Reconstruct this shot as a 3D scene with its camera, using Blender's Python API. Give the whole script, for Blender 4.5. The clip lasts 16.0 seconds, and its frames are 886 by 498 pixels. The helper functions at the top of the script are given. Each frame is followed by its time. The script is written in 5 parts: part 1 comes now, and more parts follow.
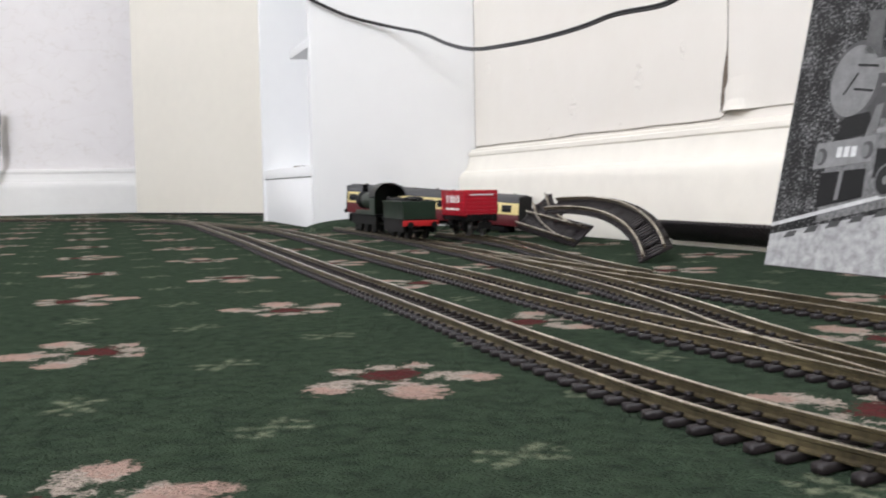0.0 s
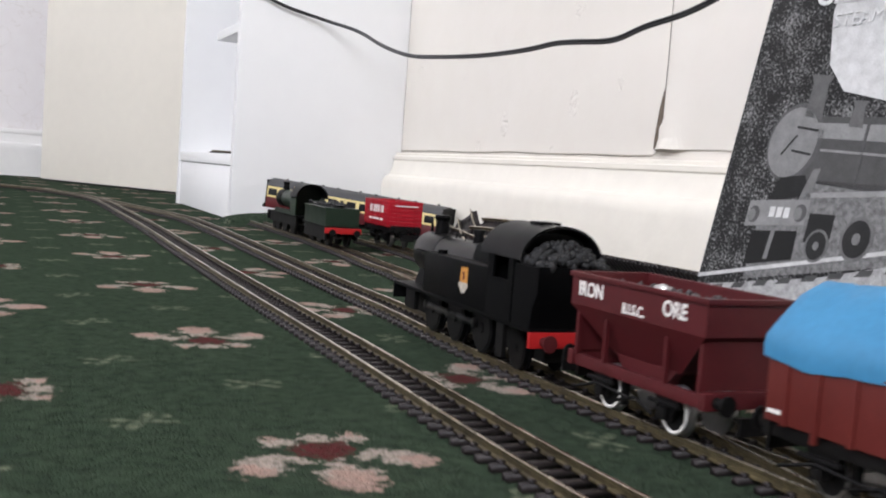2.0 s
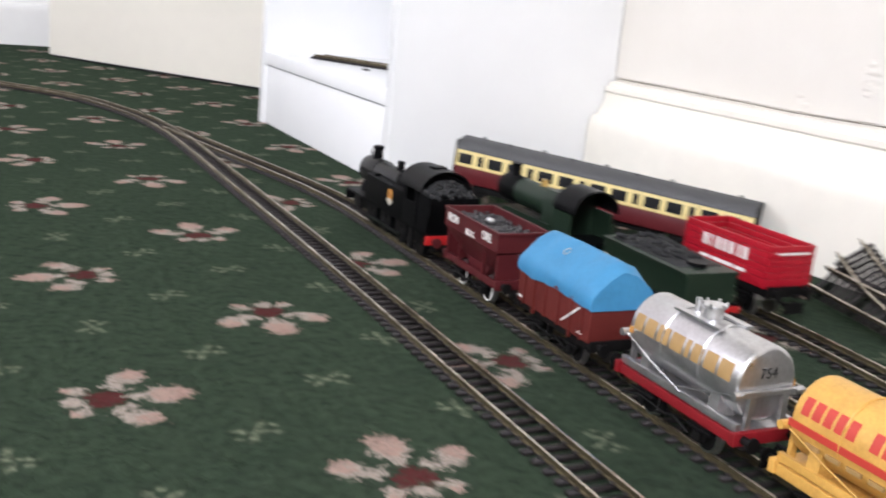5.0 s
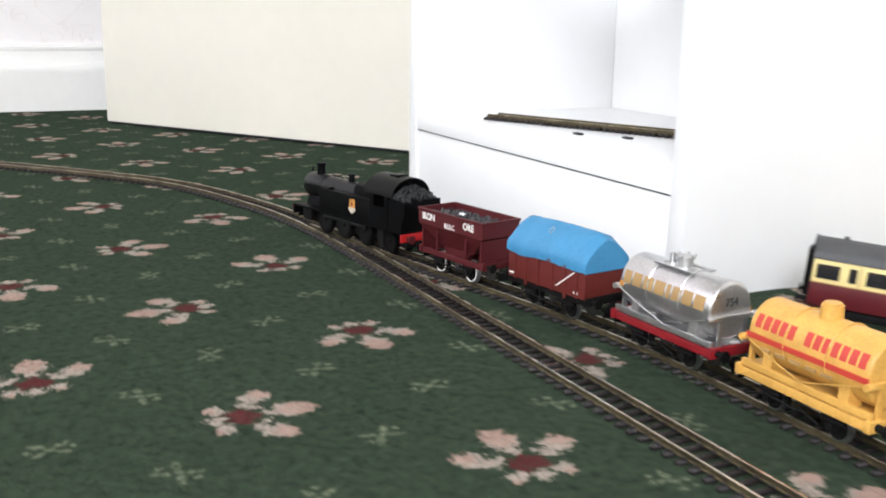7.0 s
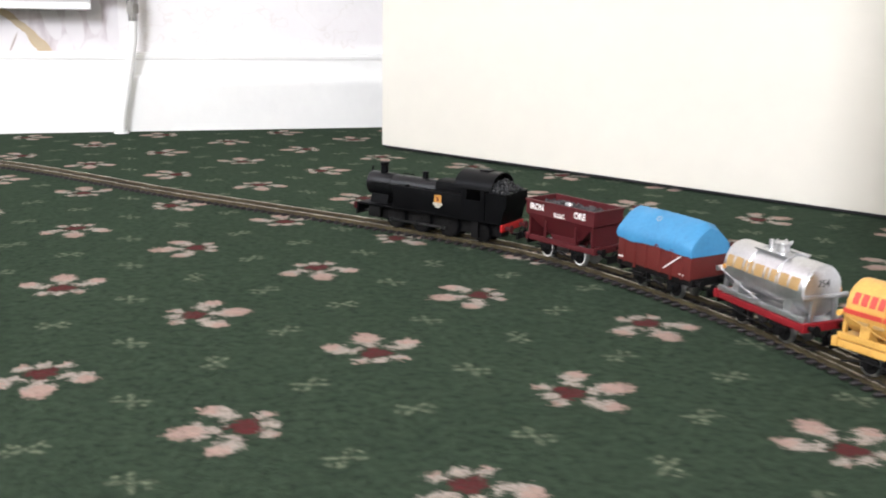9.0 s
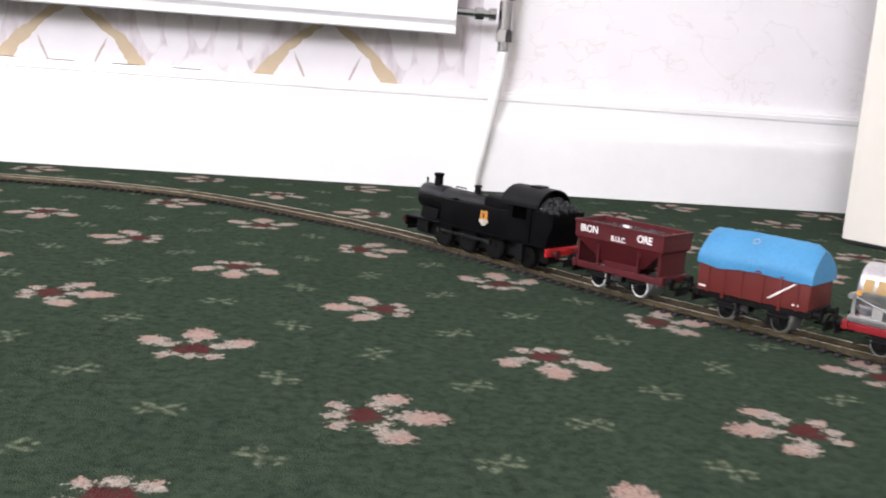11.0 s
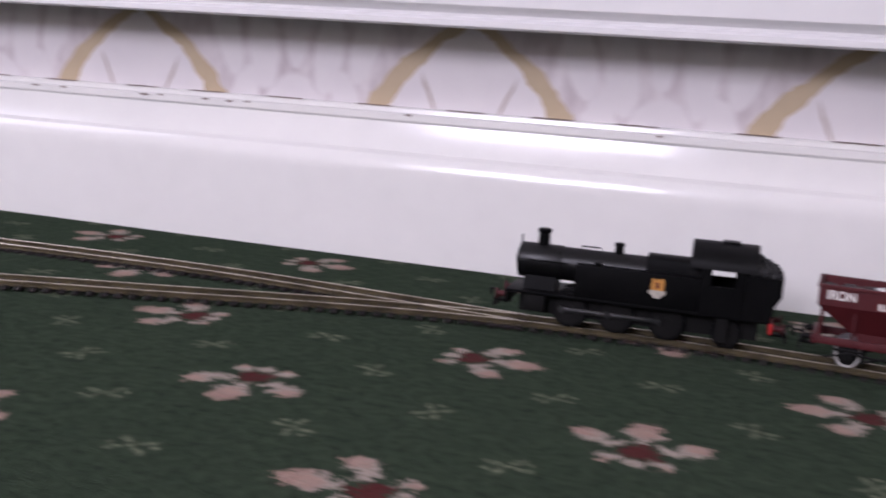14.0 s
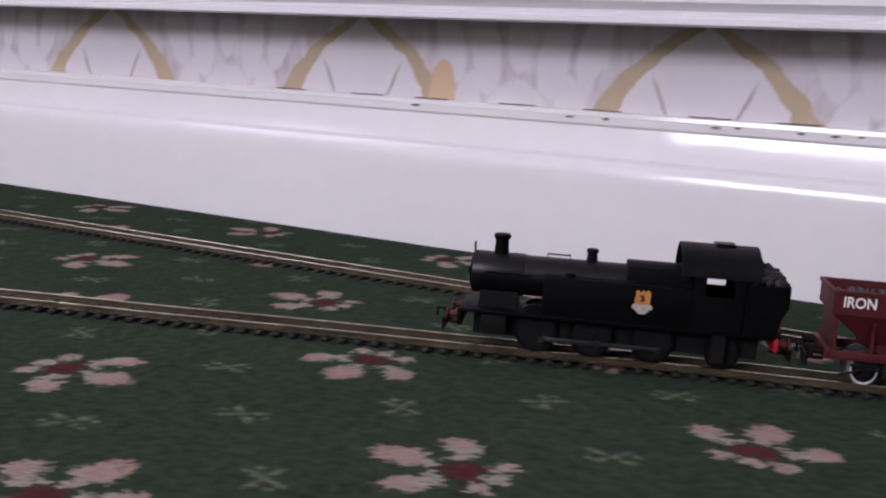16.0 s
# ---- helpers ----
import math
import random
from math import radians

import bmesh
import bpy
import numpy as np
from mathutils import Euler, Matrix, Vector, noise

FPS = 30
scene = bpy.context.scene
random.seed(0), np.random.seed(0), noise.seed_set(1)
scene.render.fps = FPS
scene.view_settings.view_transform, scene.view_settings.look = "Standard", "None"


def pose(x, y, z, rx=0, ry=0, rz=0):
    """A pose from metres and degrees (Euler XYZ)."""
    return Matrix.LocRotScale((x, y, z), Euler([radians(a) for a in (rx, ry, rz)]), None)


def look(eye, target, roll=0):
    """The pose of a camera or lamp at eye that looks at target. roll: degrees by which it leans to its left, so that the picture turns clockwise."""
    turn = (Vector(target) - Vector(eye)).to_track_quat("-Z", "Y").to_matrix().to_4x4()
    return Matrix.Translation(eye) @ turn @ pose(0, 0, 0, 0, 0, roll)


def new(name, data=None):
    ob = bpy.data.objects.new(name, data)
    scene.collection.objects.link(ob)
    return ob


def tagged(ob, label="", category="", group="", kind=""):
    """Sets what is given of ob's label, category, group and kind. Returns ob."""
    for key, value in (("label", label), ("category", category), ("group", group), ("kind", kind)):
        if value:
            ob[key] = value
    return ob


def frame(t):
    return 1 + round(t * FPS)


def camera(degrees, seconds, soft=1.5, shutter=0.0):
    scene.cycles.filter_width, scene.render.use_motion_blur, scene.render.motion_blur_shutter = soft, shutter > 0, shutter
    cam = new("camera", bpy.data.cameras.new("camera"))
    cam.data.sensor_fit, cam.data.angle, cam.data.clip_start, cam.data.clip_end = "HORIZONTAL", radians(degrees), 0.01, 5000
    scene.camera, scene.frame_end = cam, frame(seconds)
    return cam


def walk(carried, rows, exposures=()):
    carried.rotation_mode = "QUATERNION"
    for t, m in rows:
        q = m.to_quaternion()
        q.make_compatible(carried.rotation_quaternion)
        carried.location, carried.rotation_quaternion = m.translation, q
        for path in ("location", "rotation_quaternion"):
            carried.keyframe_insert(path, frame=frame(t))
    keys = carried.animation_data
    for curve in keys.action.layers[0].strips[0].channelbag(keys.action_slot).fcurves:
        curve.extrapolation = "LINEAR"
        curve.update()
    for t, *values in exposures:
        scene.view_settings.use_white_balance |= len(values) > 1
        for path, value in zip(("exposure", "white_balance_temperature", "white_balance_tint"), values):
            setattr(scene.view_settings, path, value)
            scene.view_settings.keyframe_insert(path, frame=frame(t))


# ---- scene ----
cam = camera(48.3, 16.0, soft=1.9, shutter=0.35)
PATH = [
    (0, (0.2889, -1.9838, 0.0591), -19.54, -3.67, -1.04),
    (0.5, (0.2888, -1.9793, 0.0557), -23.48, -2.81, 0.21),
    (1, (0.2898, -1.9771, 0.0536), -23.13, -3.10, 1.48),
    (1.5, (0.2893, -1.9760, 0.0530), -22.93, -4.04, 2.07),
    (2, (0.2829, -1.9605, 0.0833), -24.90, -4.23, 4.25),
    (2.5, (0.2641, -1.9342, 0.0970), -25.02, -5.05, 4.47),
    (3, (0.2405, -1.8676, 0.1098), -30.68, -7.45, 4.41),
    (3.5, (0.2094, -1.7343, 0.1120), -30.34, -7.72, 4.29),
    (4, (0.2023, -1.6439, 0.1598), -35.25, -8.59, 4.81),
    (4.5, (0.1907, -1.5468, 0.1674), -33.04, -12.62, 6.47),
    (5, (0.2194, -1.4466, 0.1791), -27.23, -14.21, 5.28),
    (5.2, (0.2209, -1.4213, 0.1840), -23.85, -13.81, 4.86),
    (7.5, (0.1351, -0.9775, 0.1918), -26.61, -13.36, 0.18),
    (8, (0.1156, -0.8675, 0.1834), -18.11, -14.09, -0.75),
    (8.5, (0.1132, -0.8337, 0.2096), -13.24, -13.61, -0.53),
    (9, (0.0569, -0.7419, 0.2030), -17.44, -13.84, 1.15),
    (9.5, (-0.0274, -0.6310, 0.1932), -12.74, -12.12, 1.34),
    (9.7, (-0.0594, -0.5756, 0.2022), -11.75, -12.19, 1.93),
    (11.8, (-0.1398, -0.2194, 0.1298), -3.89, -10.02, 4.55),
    (12, (-0.1584, -0.1955, 0.1387), -4.57, -10.28, 5.04),
    (12.5, (-0.2432, -0.1060, 0.1484), -0.30, -9.15, 5.06),
    (13, (-0.3408, -0.0141, 0.1550), -1.02, -8.15, 5.98),
    (13.5, (-0.4504, 0.0851, 0.1543), 4.03, -9.04, 6.28),
    (14, (-0.5344, 0.1514, 0.1514), 16.78, -10.00, 4.00),
    (14.5, (-0.6109, 0.1842, 0.1641), 25.44, -9.85, 3.15),
    (15, (-0.6906, 0.1787, 0.1540), 25.61, -8.90, 2.86),
    (15.5, (-0.7917, 0.1763, 0.1400), 24.82, -7.95, 3.53),
    (16, (-0.8864, 0.1627, 0.1365), 26.88, -9.50, 3.60),
]


def aim(eye, yaw, pitch):
    a, b = radians(yaw), radians(pitch)
    return Vector(eye) + Vector((-math.sin(a) * math.cos(b), math.cos(a) * math.cos(b), math.sin(b)))


walk(cam, [(t, look(eye, aim(eye, yaw, pitch), roll)) for t, eye, yaw, pitch, roll in PATH],
     exposures=[(0, 0.10, 6450, 16), (2, 0.05, 6400, 18), (3, 0.14, 6380, 19), (4.2, 0.1, 6350, 20), (5, 0.36, 6380, 18), (7.5, 0.55, 6480, 14), (9.5, 0.74, 6480, 17), (12, 0.36, 6470, 25),
                (13, -0.02, 6400, 30), (14, -0.30, 6280, 34), (14.5, -0.52, 6150, 37), (15.2, -0.70, 6150, 37), (16, -0.58, 6220, 34)])

# ---- light ----
world = bpy.data.worlds.new("World")
scene.world = world
world.use_nodes = True
sky = world.node_tree.nodes.new("ShaderNodeTexSky")
sky.sky_type, sky.sun_disc, sky.sun_elevation, sky.sun_rotation = "NISHITA", False, radians(40), radians(200)
world.node_tree.links.new(sky.outputs[0], world.node_tree.nodes["Background"].inputs[0])
world.node_tree.nodes["Background"].inputs[1].default_value = 0.12
RIGHT, FAR, LEFT, BACK, TOP = 0.835, 0.924, -2.7, -3.3, 2.4   # inner faces of the room


def window_light(name, at, facing, width, height, watts):
    lamp = bpy.data.lights.new(name, "AREA")
    lamp.shape, lamp.size, lamp.size_y, lamp.energy, lamp.color = "RECTANGLE", width, height, watts, (0.90, 0.96, 1.0)
    ob = new(name, lamp)
    ob.matrix_world = look(at, Vector(at) + Vector(facing))
    return ob


window_light("window_daylight", (-1.6, BACK + 0.03, 1.75), (0, 1, -0.15), 1.2, 1.1, 118)
window_light("window_daylight", (LEFT + 0.03, 0.05, 1.75), (1, 0, -0.15), 1.3, 1.1, 24)

# ---- materials ----


def shader(name, base, rough=0.5, metal=0.0, vary=0.12, scale=40.0, bump=0.0, bump_scale=200.0, spec=0.5, grime=None, coat=0.0):
    """A surface with variation at two scales and fine relief."""
    m = bpy.data.materials.new(name)
    m.use_nodes = True
    nt = m.node_tree
    b = nt.nodes["Principled BSDF"]
    b.inputs["Roughness"].default_value, b.inputs["Metallic"].default_value = rough, metal
    b.inputs["Specular IOR Level"].default_value = spec
    b.inputs["Coat Weight"].default_value = coat
    co = nt.nodes.new("ShaderNodeTexCoord")
    n1, n2 = nt.nodes.new("ShaderNodeTexNoise"), nt.nodes.new("ShaderNodeTexNoise")
    n1.inputs["Scale"].default_value, n2.inputs["Scale"].default_value = scale, scale * 9
    n1.inputs["Detail"].default_value = 6
    for n in (n1, n2):
        nt.links.new(co.outputs["Object"], n.inputs["Vector"])
    add = nt.nodes.new("ShaderNodeMath")
    add.operation = "MULTIPLY_ADD"
    add.inputs[1].default_value = 0.6
    nt.links.new(n1.outputs["Fac"], add.inputs[0])
    half = nt.nodes.new("ShaderNodeMath")
    half.operation = "MULTIPLY"
    half.inputs[1].default_value = 0.4
    nt.links.new(n2.outputs["Fac"], half.inputs[0])
    nt.links.new(half.outputs[0], add.inputs[2])
    ramp = nt.nodes.new("ShaderNodeValToRGB")
    ramp.color_ramp.elements[0].position, ramp.color_ramp.elements[1].position = 0.3, 0.7
    lo = grime or tuple(c * (1 - vary) for c in base)
    hi = tuple(min(c * (1 + vary), 1) for c in base)
    ramp.color_ramp.elements[0].color, ramp.color_ramp.elements[1].color = (*lo, 1), (*hi, 1)
    nt.links.new(add.outputs[0], ramp.inputs[0])
    nt.links.new(ramp.outputs[0], b.inputs["Base Color"])
    rr = nt.nodes.new("ShaderNodeMapRange")
    rr.inputs["To Min"].default_value, rr.inputs["To Max"].default_value = max(rough - 0.08, 0.02), min(rough + 0.1, 1)
    nt.links.new(n1.outputs["Fac"], rr.inputs["Value"])
    nt.links.new(rr.outputs[0], b.inputs["Roughness"])
    if bump:
        n3, bp = nt.nodes.new("ShaderNodeTexNoise"), nt.nodes.new("ShaderNodeBump")
        n3.inputs["Scale"].default_value, n3.inputs["Detail"].default_value = bump_scale, 4
        bp.inputs["Strength"].default_value, bp.inputs["Distance"].default_value = 0.6, bump
        nt.links.new(co.outputs["Object"], n3.inputs["Vector"])
        nt.links.new(n3.outputs["Fac"], bp.inputs["Height"])
        nt.links.new(bp.outputs[0], b.inputs["Normal"])
    return m


class Net:
    """Short hand for node arithmetic in one material."""

    def __init__(self, name):
        self.m = bpy.data.materials.new(name)
        self.m.use_nodes = True
        self.t = self.m.node_tree
        self.b = self.t.nodes["Principled BSDF"]

    def put(self, slot, v):
        if isinstance(v, bpy.types.NodeSocket):
            self.t.links.new(v, slot)
        else:
            slot.default_value = v

    def math(self, op, a, b=0.0, c=0.0):
        n = self.t.nodes.new("ShaderNodeMath")
        n.operation = op
        for slot, v in zip(n.inputs, (a, b, c)):
            self.put(slot, v)
        return n.outputs[0]

    def vec(self, op, a, b=(0, 0, 0)):
        n = self.t.nodes.new("ShaderNodeVectorMath")
        n.operation = op
        self.put(n.inputs[0], a)
        self.put(n.inputs[1], b)
        return n.outputs["Value"] if op == "LENGTH" else n.outputs[0]

    def join(self, x, y, z=0.0):
        n = self.t.nodes.new("ShaderNodeCombineXYZ")
        for slot, v in zip(n.inputs, (x, y, z)):
            self.put(slot, v)
        return n.outputs[0]

    def split(self, v):
        n = self.t.nodes.new("ShaderNodeSeparateXYZ")
        self.put(n.inputs[0], v)
        return n.outputs

    def turn(self, v, angle):
        n = self.t.nodes.new("ShaderNodeVectorRotate")
        n.rotation_type = "Z_AXIS"
        self.put(n.inputs["Vector"], v)
        self.put(n.inputs["Angle"], angle)
        return n.outputs[0]

    def noise(self, v, scale, detail=2.0, colour=False):
        n = self.t.nodes.new("ShaderNodeTexNoise")
        self.put(n.inputs["Vector"], v)
        n.inputs["Scale"].default_value, n.inputs["Detail"].default_value = scale, detail
        return n.outputs["Color" if colour else "Fac"]

    def mix(self, f, a, b):
        n = self.t.nodes.new("ShaderNodeMix")
        n.data_type = "RGBA"
        self.put(n.inputs[0], f)
        for slot, v in ((n.inputs[6], a), (n.inputs[7], b)):
            self.put(slot, v if isinstance(v, bpy.types.NodeSocket) else (*v, 1))
        return n.outputs[2]

    def blob(self, p, x, y, rx, ry, angle=0.0, edge=0.15):
        """1 inside a small ellipse, 0 outside."""
        d = self.vec("SUBTRACT", p, (x, y, 0))
        if angle:
            d = self.turn(d, -radians(angle))
        r = self.vec("LENGTH", self.vec("MULTIPLY", d, (1 / rx, 1 / ry, 0)))
        n = self.t.nodes.new("ShaderNodeMapRange")
        self.put(n.inputs["Value"], r)
        n.inputs["From Min"].default_value, n.inputs["From Max"].default_value = 1 + edge, 1 - edge
        return n.outputs[0]

    def most(self, *some):
        out = some[0]
        for s in some[1:]:
            out = self.math("MAXIMUM", out, s)
        return out

    def bump(self, height, distance, strength=0.7):
        n = self.t.nodes.new("ShaderNodeBump")
        n.inputs["Strength"].default_value, n.inputs["Distance"].default_value = strength, distance
        self.put(n.inputs["Height"], height)
        self.put(self.b.inputs["Normal"], n.outputs[0])

    def coords(self):
        return self.t.nodes.new("ShaderNodeTexCoord").outputs["Object"]


CELL = 0.133   # spacing of the woven flowers


def carpet_material():
    n = Net("carpet")
    at = n.coords()
    x, y, _ = n.split(at)
    k = 1 / (CELL * math.sqrt(2))
    u, v = n.math("MULTIPLY", n.math("SUBTRACT", x, y), k), n.math("MULTIPLY", n.math("ADD", x, y), k)

    def local(u, v, cell):
        fu, fv = n.math("FLOOR", n.math("ADD", u, 0.5)), n.math("FLOOR", n.math("ADD", v, 0.5))
        du, dv = n.math("SUBTRACT", u, fu), n.math("SUBTRACT", v, fv)
        s = cell / math.sqrt(2)
        return fu, fv, n.join(n.math("MULTIPLY", n.math("ADD", du, dv), s), n.math("MULTIPLY", n.math("SUBTRACT", dv, du), s))

    ragged = n.vec("MULTIPLY", n.vec("SUBTRACT", n.noise(at, 260, 1, True), (0.5, 0.5, 0.5)), (0.011, 0.011, 0))
    ragged = n.vec("ADD", ragged, n.vec("MULTIPLY", n.vec("SUBTRACT", n.noise(at, 900, 1, True), (0.5, 0.5, 0.5)), (0.0075, 0.0075, 0)))
    fu, fv, p = local(u, v, CELL)
    pu, pv = n.math("FLOORED_MODULO", fu, 2.0), n.math("FLOORED_MODULO", fv, 2.0)
    even = n.math("MULTIPLY", n.math("SUBTRACT", 1.0, pv), n.math("MULTIPLY", n.math("SUBTRACT", 1.0, pu), math.pi / 2))
    odd = n.math("MULTIPLY", pv, n.math("MULTIPLY_ADD", pu, math.pi / 2, math.pi))
    p = n.vec("ADD", n.turn(p, n.math("MULTIPLY", n.math("ADD", even, odd), -1.0)), ragged)
    heart = n.most(n.blob(p, -0.008, 0.0042, 0.0062, 0.0048), n.blob(p, -0.008, -0.0042, 0.0062, 0.0048), n.blob(p, -0.0025, 0, 0.005, 0.0038))
    cream, pink, hollow = [n.blob(p, -0.0195, 0.0, 0.0045, 0.005), n.blob(p, 0.0075, 0.0, 0.0042, 0.0036), n.blob(p, 0.0165, 0.0, 0.0062, 0.0092)], [n.blob(p, 0.0215, 0.0, 0.0098, 0.0078)], []
    for side in (-1, 1):
        cream += [n.blob(p, -0.0165, side * 0.0115, 0.0042, 0.0055, side * 35), n.blob(p, 0.0, side * 0.0118, 0.0026, 0.0068, side * 50), n.blob(p, 0.0045, side * 0.0205, 0.0072, 0.0092, side * -25)]
        pink += [n.blob(p, 0.0085, side * 0.0245, 0.0058, 0.0056), n.blob(p, -0.0205, side * 0.0125, 0.0025, 0.0028)]
        hollow += [n.blob(p, 0.0065, side * 0.0125, 0.0042, 0.0030, side * -20, 0.4), n.blob(p, -0.0115, side * 0.0105, 0.0030, 0.0018, side * 30, 0.4)]
    cream, pink, hollow = n.most(*cream), n.most(*pink), n.most(*hollow)
    pile = n.math("MULTIPLY_ADD", n.noise(at, 620, 2), 2.6, -0.35)
    solid = n.math("MULTIPLY", n.math("SUBTRACT", 1.0, hollow), n.math("MINIMUM", n.math("MAXIMUM", pile, 0.35), 1.0))
    cream, pink, heart = n.math("MULTIPLY", cream, solid), n.math("MULTIPLY", pink, solid), n.math("MULTIPLY", heart, n.math("MINIMUM", n.math("MAXIMUM", pile, 0.5), 1.0))
    gu, gv, q = local(n.math("MULTIPLY", u, 2.0), n.math("MULTIPLY", v, 2.0), CELL / 2)
    both = n.math("MULTIPLY", n.math("SUBTRACT", 1.0, n.math("FLOORED_MODULO", gu, 2.0)), n.math("SUBTRACT", 1.0, n.math("FLOORED_MODULO", gv, 2.0)))
    q = n.vec("ADD", q, n.vec("MULTIPLY", ragged, (0.3, 0.3, 0)))
    q = n.turn(q, n.math("MULTIPLY", n.math("FLOORED_MODULO", n.math("ADD", gu, gv), 4.0), 0.9))
    sprig = n.most(*(n.blob(q, sx * 0.0052, sy * 0.0042, 0.0040, 0.0019, sx * sy * 40, 0.5) for sx in (-1, 1) for sy in (-1, 1)),
                   n.blob(q, 0.0, 0.0, 0.0024, 0.0020, 0, 0.5), n.blob(q, 0.0098, 0.001, 0.0016, 0.0020, 0, 0.5), n.blob(q, -0.0098, -0.001, 0.0016, 0.0020, 0, 0.5))
    sprig = n.math("MULTIPLY", n.math("MULTIPLY", sprig, n.math("SUBTRACT", 1.0, both)), n.math("MULTIPLY_ADD", n.noise(at, 330, 3), 3.0, -0.95))
    tuft, patch, thread = n.noise(at, 1400, 2), n.noise(at, 14, 4), n.noise(n.vec("MULTIPLY", at, (1, 3, 1)), 260, 2)
    mottle = n.math("MULTIPLY_ADD", n.noise(at, 95, 5), 2.2, -0.6)
    green = n.mix(patch, n.mix(mottle, (0.038, 0.066, 0.040), (0.058, 0.094, 0.055)), n.mix(mottle, (0.048, 0.081, 0.048), (0.076, 0.116, 0.068)))
    green = n.mix(n.math("MULTIPLY_ADD", n.noise(at, 190, 7), 2.4, -0.95), green, (0.012, 0.024, 0.014))
    c = n.mix(sprig, green, (0.27, 0.30, 0.20))
    shade = n.mix(n.noise(at, 160, 3), (0.72, 0.62, 0.54), (0.50, 0.40, 0.34))
    c = n.mix(cream, c, shade)
    c = n.mix(pink, c, n.mix(n.noise(at, 190, 2), (0.60, 0.35, 0.29), (0.60, 0.46, 0.39)))
    c = n.mix(heart, c, n.mix(n.noise(at, 210, 2), (0.20, 0.030, 0.035), (0.09, 0.02, 0.02)))
    c = n.mix(n.math("MULTIPLY", thread, 0.25), c, n.mix(0.5, c, (0.02, 0.03, 0.02)))
    n.put(n.b.inputs["Base Color"], c)
    n.b.inputs["Roughness"].default_value = 0.95
    n.b.inputs["Specular IOR Level"].default_value = 0.0
    n.b.inputs["Sheen Weight"].default_value, n.b.inputs["Sheen Roughness"].default_value = 0.045, 0.5
    n.bump(n.math("ADD", n.math("ADD", tuft, mottle), n.math("MULTIPLY", thread, 0.8)), 0.0042, 1.0)
    return n.m


def arch_paper():
    """Pale wallpaper with a printed row of tan arches and grey fans."""
    n = Net("arch_wallpaper")
    at = n.coords()
    x, _, z = n.split(at)
    pitch = 0.3045
    lx = n.math("SUBTRACT", n.math("FLOORED_MODULO", n.math("SUBTRACT", x, -0.147 - pitch / 2), pitch), pitch / 2)
    wob = n.math("MULTIPLY", n.math("SUBTRACT", n.noise(at, 60, 3), 0.5), 0.008)
    h = n.math("SUBTRACT", z, 0.098)
    p = n.join(n.math("ADD", n.math("ABSOLUTE", lx), wob), n.math("ADD", h, wob))
    px, rise = n.math("ADD", n.math("ABSOLUTE", lx), wob), n.math("ADD", n.math("SUBTRACT", z, 0.1215), wob)

    def leg(base, slope, bend):
        """1 inside a pointed arch of that half width at its foot."""
        v = n.math("ADD", px, n.math("ADD", n.math("MULTIPLY", rise, slope), n.math("MULTIPLY", n.math("MULTIPLY", rise, rise), bend)))
        return n.math("LESS_THAN", v, base)
    arch, petals = leg(0.0885, 0.55, 7.5), leg(0.0665, 0.38, 8.5)
    qx = n.math("SUBTRACT", pitch / 2, n.math("ABSOLUTE", lx))
    q = n.join(n.math("ADD", qx, wob), n.math("ADD", h, wob))
    leaves = n.most(n.blob(q, 0, 0.004, 0.029, 0.042, 0, 0.06), n.blob(q, 0.050, 0.012, 0.014, 0.040, 14, 0.06), n.blob(q, 0.030, 0.064, 0.013, 0.034, -6, 0.06),
                    n.blob(q, 0.0, 0.082, 0.011, 0.032, 0, 0.06), n.blob(q, 0.064, 0.075, 0.012, 0.036, -16, 0.06))
    base = n.mix(n.noise(at, 35, 5), (0.80, 0.76, 0.76), (0.70, 0.66, 0.68))
    grain = n.noise(n.vec("MULTIPLY", at, (1, 1, 0.35)), 90, 5)
    c = n.mix(n.math("MULTIPLY_ADD", grain, 2.4, -0.75), (0.76, 0.71, 0.72), (0.52, 0.45, 0.47))
    c = n.mix(leaves, c, base)
    tan = n.mix(n.noise(at, 80, 4), (0.57, 0.45, 0.30), (0.48, 0.37, 0.24))
    c = n.mix(arch, c, n.mix(petals, tan, base))
    stalk = n.blob(n.join(px, rise), 0.0325, 0.013, 0.0014, 0.017, -24, 0.3)
    c = n.mix(n.math("MULTIPLY", stalk, 0.8), c, (0.36, 0.27, 0.22))
    # the paper is peeled here
    scar = n.blob(n.join(n.math("ADD", x, wob), n.math("ADD", z, wob)), -1.283, 0.125, 0.012, 0.032, 0, 0.05)
    c = n.mix(scar, c, (0.70, 0.50, 0.31))
    plain = n.math("GREATER_THAN", x, 0.04)
    vein = n.math("POWER", n.noise(n.vec("MULTIPLY", at, (1, 1, 1.4)), 17, 3), 1.0)
    vein = n.math("LESS_THAN", n.math("ABSOLUTE", n.math("SUBTRACT", vein, 0.5)), 0.008)
    c = n.mix(plain, c, n.mix(n.math("MULTIPLY", vein, 0.16), n.mix(n.noise(at, 25, 4), (0.85, 0.82, 0.82), (0.79, 0.75, 0.75)), (0.5, 0.42, 0.34)))
    n.put(n.b.inputs["Base Color"], c)
    n.b.inputs["Roughness"].default_value = 0.6
    n.bump(n.noise(at, 120, 4), 0.0006, 0.5)
    return n.m


